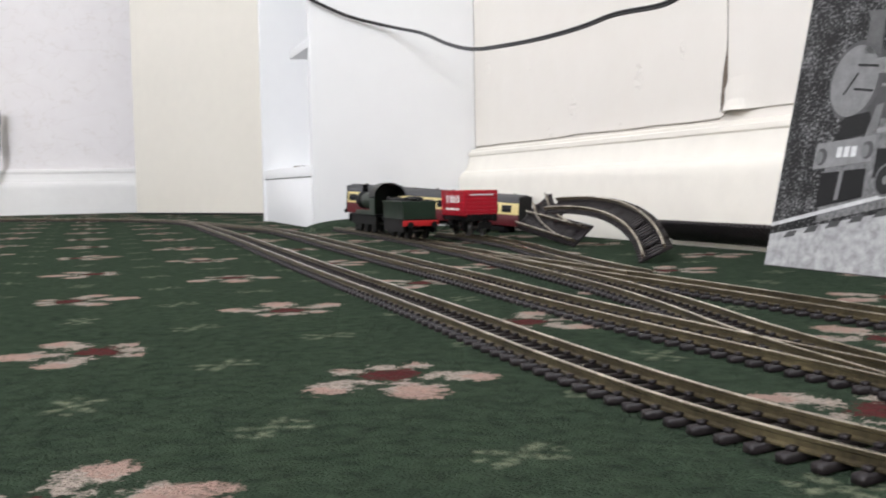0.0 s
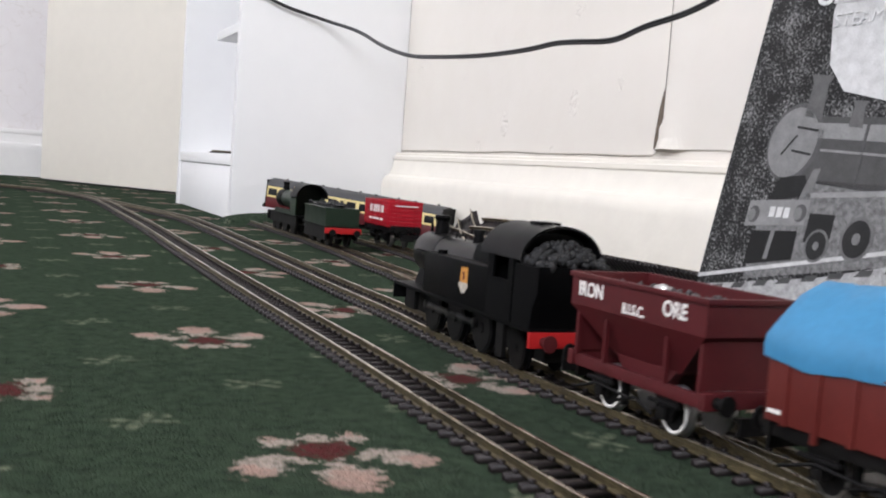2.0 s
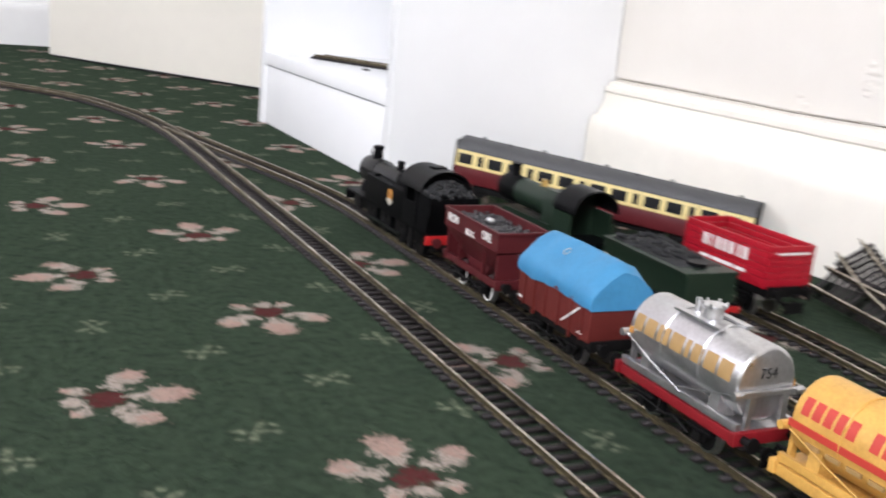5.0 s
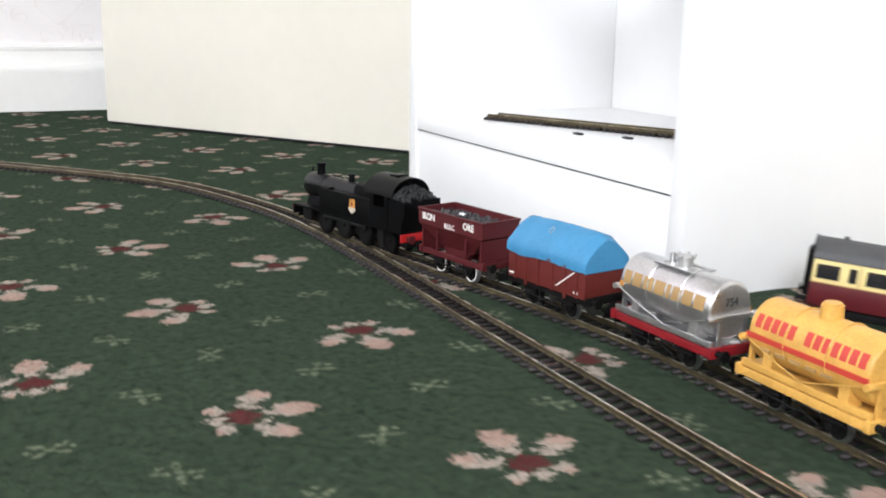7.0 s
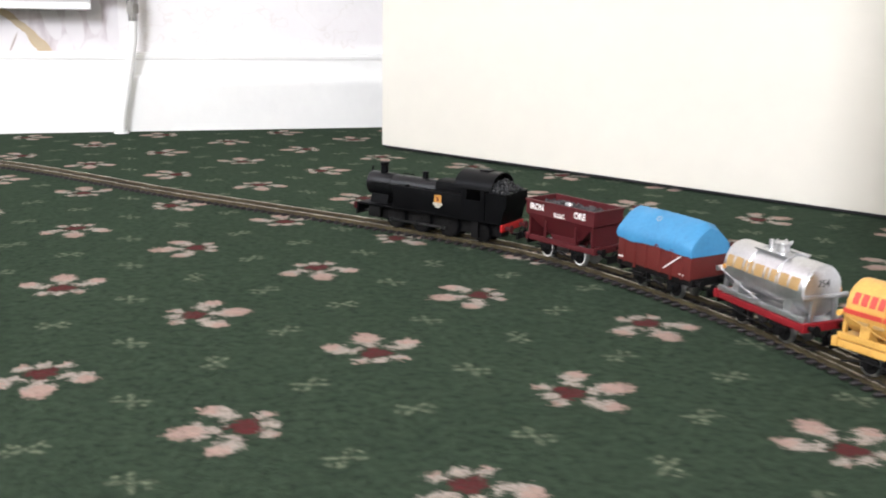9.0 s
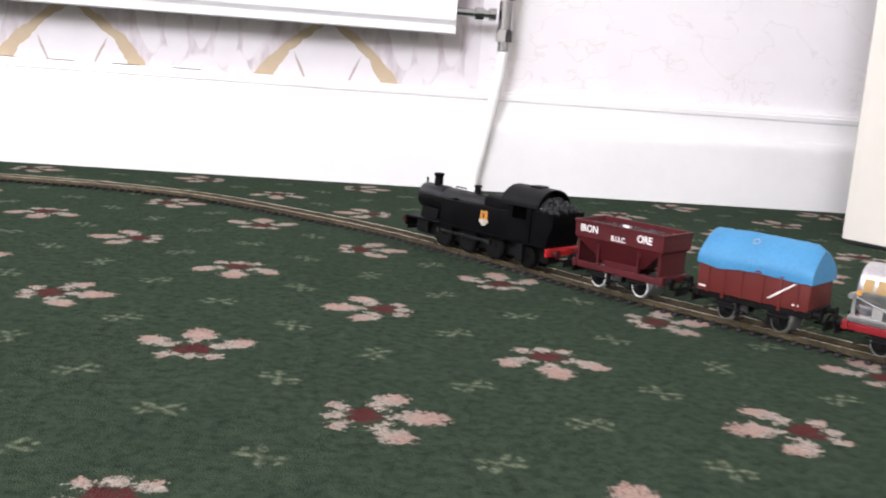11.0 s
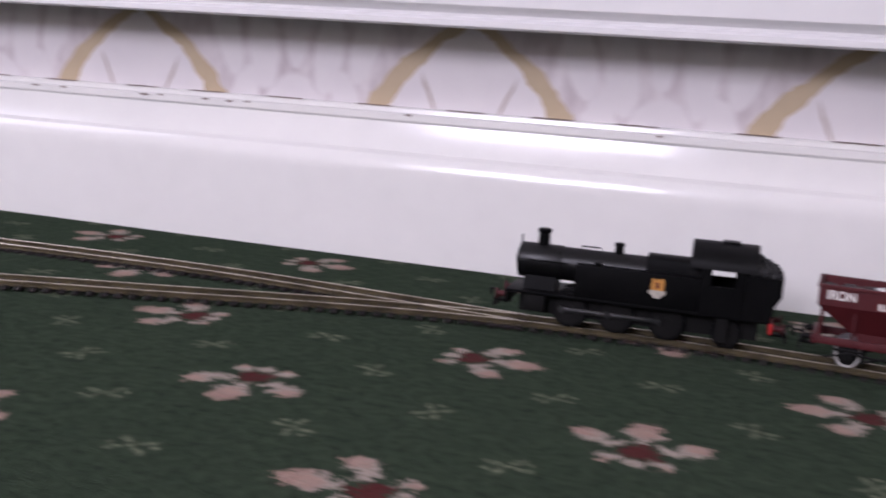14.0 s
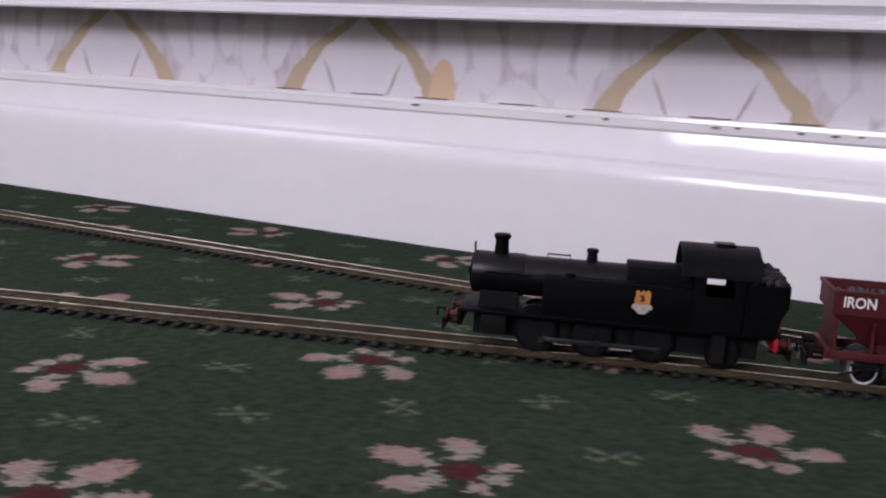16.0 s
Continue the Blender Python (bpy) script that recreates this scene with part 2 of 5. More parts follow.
def embossed_paper():
    """Cream painted wallpaper with a faint raised leaf pattern and stains."""
    n = Net("embossed_wallpaper")
    at = n.coords()
    c = n.mix(n.noise(at, 3, 5), (0.82, 0.78, 0.73), (0.75, 0.71, 0.65))
    c = n.mix(n.math("MULTIPLY", n.noise(at, 28, 5), 0.2), c, (0.60, 0.53, 0.43))
    n.put(n.b.inputs["Base Color"], c)
    n.b.inputs["Roughness"].default_value = 0.55
    vo = n.t.nodes.new("ShaderNodeTexVoronoi")
    vo.inputs["Scale"].default_value = 17
    n.put(vo.inputs["Vector"], n.vec("MULTIPLY", at, (1.0, 1.0, 0.6)))
    leaf = n.math("MULTIPLY", n.math("LESS_THAN", vo.outputs["Distance"], 0.17), n.noise(at, 160, 2))
    n.bump(n.math("ADD", n.math("MULTIPLY", n.noise(at, 9, 4), 1.5), n.math("MULTIPLY", leaf, 2.0)), 0.0022, 0.8)
    return n.m


CARPET, ARCHES, EMBOSSED = carpet_material(), arch_paper(), embossed_paper()
PAINT = shader("gloss_white_paint", (0.80, 0.79, 0.77), 0.13, vary=0.03, scale=6, bump=0.0012, bump_scale=26, spec=0.5)
CREAM_PAINT = shader("cream_gloss_paint", (0.80, 0.76, 0.68), 0.3, vary=0.05, scale=5, bump=0.0014, bump_scale=30)
DOOR_PAINT = shader("cream_door_paint", (0.73, 0.69, 0.61), 0.4, vary=0.03, scale=4, bump=0.0005, bump_scale=60)
MELAMINE = shader("white_melamine", (0.82, 0.82, 0.82), 0.32, vary=0.02, scale=4, bump=0.0002, bump_scale=90)
CEILING = shader("ceiling_paint", (0.80, 0.79, 0.76), 0.8, vary=0.04, scale=3, bump=0.001, bump_scale=40)
ENAMEL = shader("radiator_enamel", (0.80, 0.79, 0.79), 0.17, vary=0.02, scale=8)
CHROME = shader("chrome", (0.45, 0.45, 0.46), 0.12, 1.0, vary=0.08, scale=120)
RAIL = shader("nickel_rail", (0.125, 0.100, 0.052), 0.42, 0.6, vary=0.2, scale=60, grime=(0.035, 0.027, 0.017))
RAIL_HEAD = shader("polished_rail_head", (0.66, 0.60, 0.50), 0.26, 1.0, vary=0.12, scale=60, grime=(0.28, 0.23, 0.17))
SLEEPER = shader("sleeper_plastic", (0.021, 0.0165, 0.0172), 0.45, vary=0.35, scale=90, spec=0.3, bump=0.0003, bump_scale=900)
BLACK = shader("loco_black", (0.0026, 0.0026, 0.0029), 0.48, spec=0.06, vary=0.3, scale=90, bump=0.0001, bump_scale=900)
BOILER_BLACK = shader("boiler_black", (0.0030, 0.0030, 0.0034), 0.32, spec=0.28, vary=0.3, scale=90)
SATIN_BLACK = shader("roof_black", (0.0032, 0.0032, 0.0036), 0.38, spec=0.10, vary=0.3, scale=80)
CHASSIS = shader("chassis_black", (0.005, 0.0045, 0.0045), 0.55, spec=0.15, vary=0.35, scale=150)
COAL = shader("coal", (0.020, 0.020, 0.021), 0.55, spec=0.25, vary=0.6, scale=260, bump=0.0012, bump_scale=400)
ORE = shader("ore_load", (0.045, 0.042, 0.044), 0.5, vary=0.6, scale=240, bump=0.0012, bump_scale=350)
OXIDE = shader("red_oxide", (0.070, 0.0085, 0.0105), 0.5, spec=0.3, vary=0.15, scale=90)
BAUXITE = shader("bauxite_brown", (0.105, 0.0155, 0.0125), 0.5, spec=0.3, vary=0.14, scale=90)
BUFFER_RED = shader("buffer_red", (0.36, 0.012, 0.012), 0.45, spec=0.3, vary=0.12, scale=120)
CRIMSON = shader("bright_red", (0.34, 0.008, 0.018), 0.4, spec=0.3, vary=0.1, scale=90)
SILVER = shader("silver_paint", (0.62, 0.62, 0.63), 0.30, 0.9, vary=0.1, scale=70, grime=(0.46, 0.45, 0.45))
YELLOW = shader("tank_yellow", (0.66, 0.37, 0.085), 0.45, vary=0.1, scale=80, grime=(0.50, 0.27, 0.06))
GOLD = shader("gold_lettering", (0.36, 0.22, 0.085), 0.5, vary=0.1, scale=200)
RED_LETTER = shader("red_lettering", (0.50, 0.045, 0.03), 0.5, vary=0.1, scale=200)
WHITE = shader("white_lettering", (0.75, 0.73, 0.70), 0.5, vary=0.06, scale=200)
STEEL = shader("wheel_steel", (0.45, 0.45, 0.46), 0.3, 1.0, vary=0.15, scale=200)
ROD = shader("oiled_steel", (0.11, 0.11, 0.115), 0.3, 1.0, vary=0.2, scale=200)
SOLE_RED = shader("underframe_red", (0.20, 0.008, 0.012), 0.5, spec=0.3, vary=0.12, scale=120)
TARP = shader("blue_sheet", (0.038, 0.21, 0.40), 0.55, vary=0.14, scale=45, bump=0.0016, bump_scale=60)
GREEN = shader("loco_green", (0.010, 0.021, 0.012), 0.42, spec=0.3, vary=0.2, scale=90)
GREY_ROOF = shader("coach_roof_grey", (0.055, 0.055, 0.058), 0.6, vary=0.15, scale=60)
CREAM = shader("coach_cream", (0.74, 0.60, 0.27), 0.4, vary=0.06, scale=100)
MAROON = shader("coach_crimson", (0.085, 0.006, 0.009), 0.4, vary=0.12, scale=100)
GLASS = shader("dark_glazing", (0.02, 0.02, 0.022), 0.1, vary=0.2, scale=60)
CABLE = shader("black_cable", (0.016, 0.016, 0.018), 0.4, vary=0.2, scale=200)
SCROLL = shader("crest_scroll_paint", (0.42, 0.38, 0.33), 0.5, vary=0.3, scale=500)
ORANGE = shader("crest_gold", (0.50, 0.22, 0.04), 0.5, vary=0.2, scale=500)

# ---- mesh helpers ----


def tube_path(bm, pts, radius, sides=6):
    """A thin rod along a line of points."""
    pts = [Vector(p) for p in pts]
    rings = []
    for i, p in enumerate(pts):
        d = (pts[min(i + 1, len(pts) - 1)] - pts[max(i - 1, 0)]).normalized()
        s = d.cross(Vector((0, 0, 1)) if abs(d.z) < 0.9 else Vector((1, 0, 0))).normalized()
        u = s.cross(d)
        rings.append([bm.verts.new(p + radius * (math.cos(a) * s + math.sin(a) * u)) for a in (2 * math.pi * k / sides for k in range(sides))])
    for a, b in zip(rings, rings[1:]):
        for k in range(sides):
            bm.faces.new((a[k], a[(k + 1) % sides], b[(k + 1) % sides], b[k]))
    bm.faces.new(rings[0][::-1])
    bm.faces.new(rings[-1])
    return bm


def block(bm, x0, x1, y0, y1, z0, z1, bevel=0.0):
    """A box with softened edges."""
    made = bmesh.ops.create_cube(bm, size=1)["verts"]
    for v in made:
        v.co = Vector(((x0 + x1) / 2 + v.co.x * (x1 - x0), (y0 + y1) / 2 + v.co.y * (y1 - y0), (z0 + z1) / 2 + v.co.z * (z1 - z0)))
    if bevel:
        edges = list({e for v in made for e in v.link_edges})
        bmesh.ops.bevel(bm, geom=edges, offset=bevel, segments=2, affect="EDGES", profile=0.6)
    return bm


def prism(bm, outline, axis, a, b):
    """An outline pushed along an axis from a to b. The outline's two coordinates are the other two axes in order."""
    def at(p, s):
        c = list(p)
        c.insert("xyz".index(axis), s)
        return bm.verts.new(c)
    lo, hi = [at(p, a) for p in outline], [at(p, b) for p in outline]
    n = len(outline)
    for k in range(n):
        bm.faces.new((lo[k], lo[(k + 1) % n], hi[(k + 1) % n], hi[k]))
    bm.faces.new(lo[::-1])
    bm.faces.new(hi)
    bmesh.ops.recalc_face_normals(bm, faces=bm.faces[:])
    return bm


def drum(bm, at, axis, radius, length, sides=24, radius2=None, bevel=0.0):
    """A barrel round an axis, centred at a place."""
    turn = {"x": Matrix.Rotation(math.pi / 2, 4, "Y"), "y": Matrix.Rotation(-math.pi / 2, 4, "X"), "z": Matrix()}[axis]
    made = bmesh.ops.create_cone(bm, cap_ends=True, segments=sides, radius1=radius, radius2=radius if radius2 is None else radius2, depth=length,
                                 matrix=Matrix.Translation(at) @ turn)["verts"]
    if bevel:
        rim = [e for e in {e for v in made for e in v.link_edges} if any(len(f.verts) > 4 for f in e.link_faces)]
        bmesh.ops.bevel(bm, geom=rim, offset=bevel, segments=3, affect="EDGES", profile=0.5)
    return bm


def polish_heads(ob, height):
    """Give the running face of a rail its bright worn metal."""
    ob.data.materials.append(RAIL_HEAD)
    for p in ob.data.polygons:
        if p.center.z > height and p.normal.z > 0.3:
            p.material_index = 1


def mesh_of(name, bm, material, smooth=35):
    me = bpy.data.meshes.new(name)
    bmesh.ops.recalc_face_normals(bm, faces=bm.faces[:])
    bm.to_mesh(me)
    bm.free()
    me.materials.append(material)
    for p in me.polygons:
        p.use_smooth = True
    if smooth:
        me.set_sharp_from_angle(angle=radians(smooth))
    return me


def part(name, bm, material, parent=None, label="", smooth=35):
    ob = new(name, mesh_of(name, bm, material, smooth))
    ob.parent = parent
    if label:
        tagged(ob, label)
    return ob


def thing(name, label, category, m=None, group="", kind=""):
    ob = new(name)
    ob.empty_display_size = 0.02
    if m is not None:
        ob.matrix_world = m
    return tagged(ob, label, category, group, kind)


def lettering(text, size, m, material, parent, name="lettering", stretch=1.0, label="", bold=0.0):
    """Text as a flat mesh part."""
    cu = bpy.data.curves.new(name, "FONT")
    cu.body, cu.size, cu.align_x, cu.align_y, cu.extrude, cu.offset = text, size, "CENTER", "CENTER", 0.00008, bold
    tmp = bpy.data.objects.new("tmp", cu)
    me = bpy.data.meshes.new_from_object(tmp)
    bpy.data.objects.remove(tmp)
    bpy.data.curves.remove(cu)
    me.name = name
    me.transform(Matrix.Diagonal((stretch, 1, 1, 1)))
    me.materials.clear()
    me.materials.append(material)
    ob = new(name, me)
    ob.parent = parent
    ob.matrix_basis = m
    return tagged(ob, label or "painted lettering")


NEW = bmesh.new

# ---- room ----


def slab(name, x0, x1, y0, y1, z0, z1, material, label, category="wall"):
    return tagged(part(name, block(NEW(), x0, x1, y0, y1, z0, z1), material), label, category, kind="structure")


def pierced(name, along, at, depth, a, b, hole, material, label):
    """A wall with one opening: four slabs in one mesh. along: the axis that it runs on."""
    c, sill, w, h = hole
    bm = NEW()
    spans = [(a, c - w / 2, 0, TOP), (c + w / 2, b, 0, TOP), (c - w / 2, c + w / 2, 0, sill), (c - w / 2, c + w / 2, sill + h, TOP)]
    for s0, s1, z0, z1 in spans:
        if along == "x":
            block(bm, s0, s1, at, at + depth, z0, z1)
        else:
            block(bm, at, at + depth, s0, s1, z0, z1)
    return tagged(part(name, bm, material), label, "wall", kind="structure")


def build_room():
    bm = NEW()
    bmesh.ops.create_grid(bm, x_segments=60, y_segments=60, size=1)
    for v in bm.verts:
        v.co = Vector(((LEFT + RIGHT) / 2 + v.co.x * (RIGHT - LEFT + 0.3) / 2, (BACK + FAR) / 2 + v.co.y * (FAR - BACK + 0.3) / 2, 0))
        v.co.z = 0.0012 * (noise.noise(v.co * 3) - 0.3)
    tagged(part("floor", bm, CARPET), "green carpet with woven pink and cream flowers", "carpet", kind="structure")
    slab("ceiling", LEFT - 0.1, RIGHT + 0.1, BACK - 0.1, FAR + 0.1, TOP, TOP + 0.1, CEILING, "plain white painted ceiling", "ceiling")
    slab("wall_right", RIGHT, RIGHT + 0.12, BACK - 0.1, FAR + 0.12, 0, TOP, EMBOSSED, "cream painted embossed wallpaper wall")
    slab("wall_far", LEFT - 0.1, RIGHT, FAR, FAR + 0.12, 0, TOP, ARCHES, "pale wallpapered wall printed with tan arches")
    pierced("wall_left", "y", LEFT, -0.12, BACK - 0.1, FAR, (0.05, 1.15, 1.4, 1.2), EMBOSSED, "cream wallpapered wall with a window")
    pierced("wall_back", "x", BACK, -0.12, LEFT, RIGHT, (-1.6, 1.15, 1.3, 1.2), EMBOSSED, "cream wallpapered wall with a window")


build_room()


def skirting(name, along, face, a, b, height, material, label):
    """A moulded skirting board. face: the wall's inner face that it is fixed to."""
    d, h = 0.030, height
    prof = [(0, 0), (d, 0), (d, h * 0.56), (d * 0.99, h * 0.60), (d * 0.965, h * 0.635), (d * 0.92, h * 0.665), (d * 0.85, h * 0.69), (d * 0.74, h * 0.705), (d * 0.66, h * 0.715), (d * 0.50, h * 0.80), (d * 0.42, h * 0.90),
            (d * 0.48, h * 0.915), (d * 0.47, h * 0.955), (d * 0.36, h * 0.965), (d * 0.34, h * 0.99), (d * 0.28, h), (0, h)]
    if along == "x":
        bm = prism(NEW(), [(face - p, q) for p, q in prof], "x", a, b)
    else:
        bm = prism(NEW(), [(face - p, q) for p, q in prof], "y", a, b)
    return tagged(part(name, bm, material, smooth=25), label, "skirting", kind="structure")


def build_trim():
    far = skirting("baseboard_far", "x", FAR, LEFT, RIGHT, 0.123, PAINT, "chipped white gloss moulded skirting board")
    bare = shader("bare_wood", (0.16, 0.11, 0.09), 0.7, vary=0.4, scale=300)
    for x, w, z in ((-1.045, 0.006, 0.1165), (-1.030, 0.003, 0.1172), (-0.985, 0.004, 0.1168), (-0.962, 0.005, 0.1166), (-0.945, 0.003, 0.1172), (-1.13, 0.004, 0.1170), (-1.16, 0.005, 0.1168),
                    (-0.80, 0.004, 0.1170), (-0.60, 0.003, 0.1168), (-1.30, 0.006, 0.1169)):
        out = [(x + w * (0.7 + 0.5 * noise.noise((x * 50, k, 0))) * math.cos(k * 0.785), z + 0.0012 * (0.8 + 0.6 * noise.noise((k, x * 70, 1))) * math.sin(k * 0.785)) for k in range(8)]
        part("paint_chip", prism(NEW(), out, "y", FAR - 0.0149, FAR - 0.0125), bare, far, "bare wood where the paint is chipped")
    for k in range(16):
        x = -1.45 + 0.075 * k + 0.02 * noise.noise((k * 3.3, 0, 0))
        part("paint_crack", tube_path(NEW(), [(x + 0.008 * j, FAR - 0.0098, 0.1232 + 0.0007 * noise.noise((x * 40 + j, 1, 0))) for j in range(5)], 0.0005, 4), bare, far)
    skirting("baseboard_right", "y", RIGHT, BACK, -0.6055, 0.112, CREAM_PAINT, "old cream gloss skirting board")
    skirting("baseboard_behind", "y", RIGHT, -0.1665, -0.0755, 0.112, CREAM_PAINT, "short cream skirting board beside the doorway")
    # torn edge of the wallpaper above the skirting
    bm = NEW()
    prev = None
    for k in range(230):
        y = -1.75 + k * 0.005
        low = 0.1165 + 0.0022 * noise.noise((y * 9, 0, 0)) + 0.0008 * noise.noise((y * 60, 0, 0)) + (0.004 if y < -1.219 else 0)
        curl = 0.010 * math.exp(-((y + 1.236) / 0.016) ** 2) if y < -1.221 else 0.0
        off = 0.0014 + 0.0002 * noise.noise((y * 14, 3, 0)) + curl
        row = [bm.verts.new((RIGHT - off, y, low)), bm.verts.new((RIGHT - 0.0013 - curl * 0.45, y, low + 0.010)), bm.verts.new((RIGHT - 0.0012 - curl * 0.1, y, low + 0.03)),
               bm.verts.new((RIGHT - 0.0012, y, low + 0.06)), bm.verts.new((RIGHT - 0.0012, y, 0.9))]
        if prev:
            for j in range(4):
                bm.faces.new((prev[j], row[j], row[j + 1], prev[j + 1]))
        prev = row
    strip = part("wallpaper_strip", bm, EMBOSSED)
    for p in strip.data.polygons:
        p.use_smooth = False
    sol = strip.modifiers.new("thickness", "SOLIDIFY")
    sol.thickness = 0.0006
    tagged(strip, "cream wallpaper peeling along its lower edge", "wallpaper", kind="structure")
    # bared plaster in the tear and seam, its colour darkened for the shade inside
    bm = NEW()
    tube_path(bm, [(RIGHT - 0.0025, -1.226 + 0.002 * noise.noise((z * 20, 0, 0)), z) for z in (0.122, 0.14, 0.16, 0.2, 0.28, 0.4, 0.6, 0.85)], 0.0004, 4)
    prism(bm, [(-1.2248, 0.176), (-1.2200, 0.158), (-1.2168, 0.138), (-1.2155, 0.1215), (-1.2255, 0.1225), (-1.2258, 0.150)], "x", RIGHT - 0.0030, RIGHT - 0.0026)
    for k in range(40):
        y = -1.215 + 0.0155 * k
        if y < -0.62:
            tube_path(bm, [(RIGHT - 0.0026, y + 0.0031 * j, 0.1152 + 0.0022 * noise.noise(((y + 0.0031 * j) * 9, 0, 0)) + 0.0006 * noise.noise((y * 90 + j, 2, 0))) for j in range(6)], 0.0003 + 0.00025 * abs(noise.noise((y * 30, 5, 0))), 4)
    tagged(part("wallpaper_seam", bm, shader("shaded_plaster", (0.13, 0.10, 0.075), 0.8, vary=0.4, scale=300)), "open seam between two lengths of wallpaper", "wallpaper", kind="structure")


def build_door():
    """A flush door, hinged on the right wall and swung into the room."""
    hinge, tip = Vector((RIGHT - 0.012, 0.0, 0)), Vector((0.398, 0.652, 0))
    d = (tip - hinge)
    m = Matrix.Translation(hinge) @ Matrix.Rotation(math.atan2(d.y, d.x), 4, "Z")
    ob = thing("door", "cream painted flush door standing open into the room", "door", m, kind="structure")
    part("door_leaf", block(NEW(), 0, d.length, -0.036, 0, 0.0042, 1.98, 0.002), DOOR_PAINT, ob)
    # a black strip fills the gap below the leaf to stand for its shade
    part("gap_shade", block(NEW(), 0.004, d.length - 0.004, -0.034, -0.002, 0.0015, 0.0046), CABLE, ob, "black strip added as the shade in the gap under the door")
    bm = drum(NEW(), (d.length - 0.06, 0.03, 1.0), "y", 0.012, 0.05)
    part("door_knob", drum(bm, (d.length - 0.06, 0.055, 1.0), "y", 0.024, 0.03, bevel=0.008), CHROME, ob)
    fr = thing("door_frame", "cream painted architrave round the doorway", "door frame", kind="structure")
    part("jamb", block(NEW(), RIGHT - 0.018, RIGHT - 0.0005, -0.075, -0.012, 0, 2.05, 0.004), DOOR_PAINT, fr)
    part("jamb", block(NEW(), RIGHT - 0.018, RIGHT - 0.0005, 0.80, 0.865, 0, 2.05, 0.004), DOOR_PAINT, fr)
    part("head", block(NEW(), RIGHT - 0.018, RIGHT - 0.0005, -0.012, 0.80, 1.99, 2.05, 0.004), DOOR_PAINT, fr)


def build_cabinet():
    """Low white open bookcase with a plinth ledge, its back to the right wall."""
    ob = thing("bookcase", "white melamine bookcase with an open front and a low ledge", "bookcase")
    x0, x1, y0, y1, h = 0.586, 0.8335, -0.604, -0.168, 0.78
    part("side_panel", block(NEW(), x0, x1, y0, y0 + 0.016, 0, h, 0.001), MELAMINE, ob)
    part("side_panel", block(NEW(), x0, x1, y1 - 0.016, y1, 0, h, 0.001), MELAMINE, ob)
    part("back_panel", block(NEW(), x1 - 0.006, x1 - 0.0005, y0 + 0.0165, y1 - 0.0165, 0.002, h - 0.001), MELAMINE, ob)
    part("bottom_shelf", block(NEW(), x0 + 0.001, x1 - 0.0065, y0 + 0.0165, y1 - 0.0165, 0.076, 0.092, 0.001), MELAMINE, ob)
    part("plinth", block(NEW(), x0 + 0.003, x0 + 0.019, y0 + 0.0165, y1 - 0.0165, 0.001, 0.0752, 0.0008), MELAMINE, ob)
    part("shelf", block(NEW(), x0 + 0.012, x1 - 0.0065, y0 + 0.0165, -0.392, 0.266, 0.280, 0.001), MELAMINE, ob)
    part("shelf", block(NEW(), x0 + 0.02, x1 - 0.0065, y0 + 0.0165, y1 - 0.0165, 0.52, 0.536, 0.001), MELAMINE, ob)
    part("top", block(NEW(), x0 - 0.004, x1, y0 - 0.004, y1 + 0.004, h + 0.0005, h + 0.018, 0.001), MELAMINE, ob)
    part("edge_joint", block(NEW(), x0 + 0.0018, x0 + 0.0032, y0 + 0.017, y1 - 0.017, 0.0752, 0.0762), CABLE, ob, "dark joint under the ledge")
    for x, y in ((0.640, -0.398), (0.664, -0.436)):
        bm = NEW()
        block(bm, x, x + 0.005, y, y + 0.009, 0.092, 0.0938, 0.0003)
        tagged(part("scrap", bm, CABLE), "small dark scrap lying on the bookcase ledge", "scrap", group="scraps on the ledge")


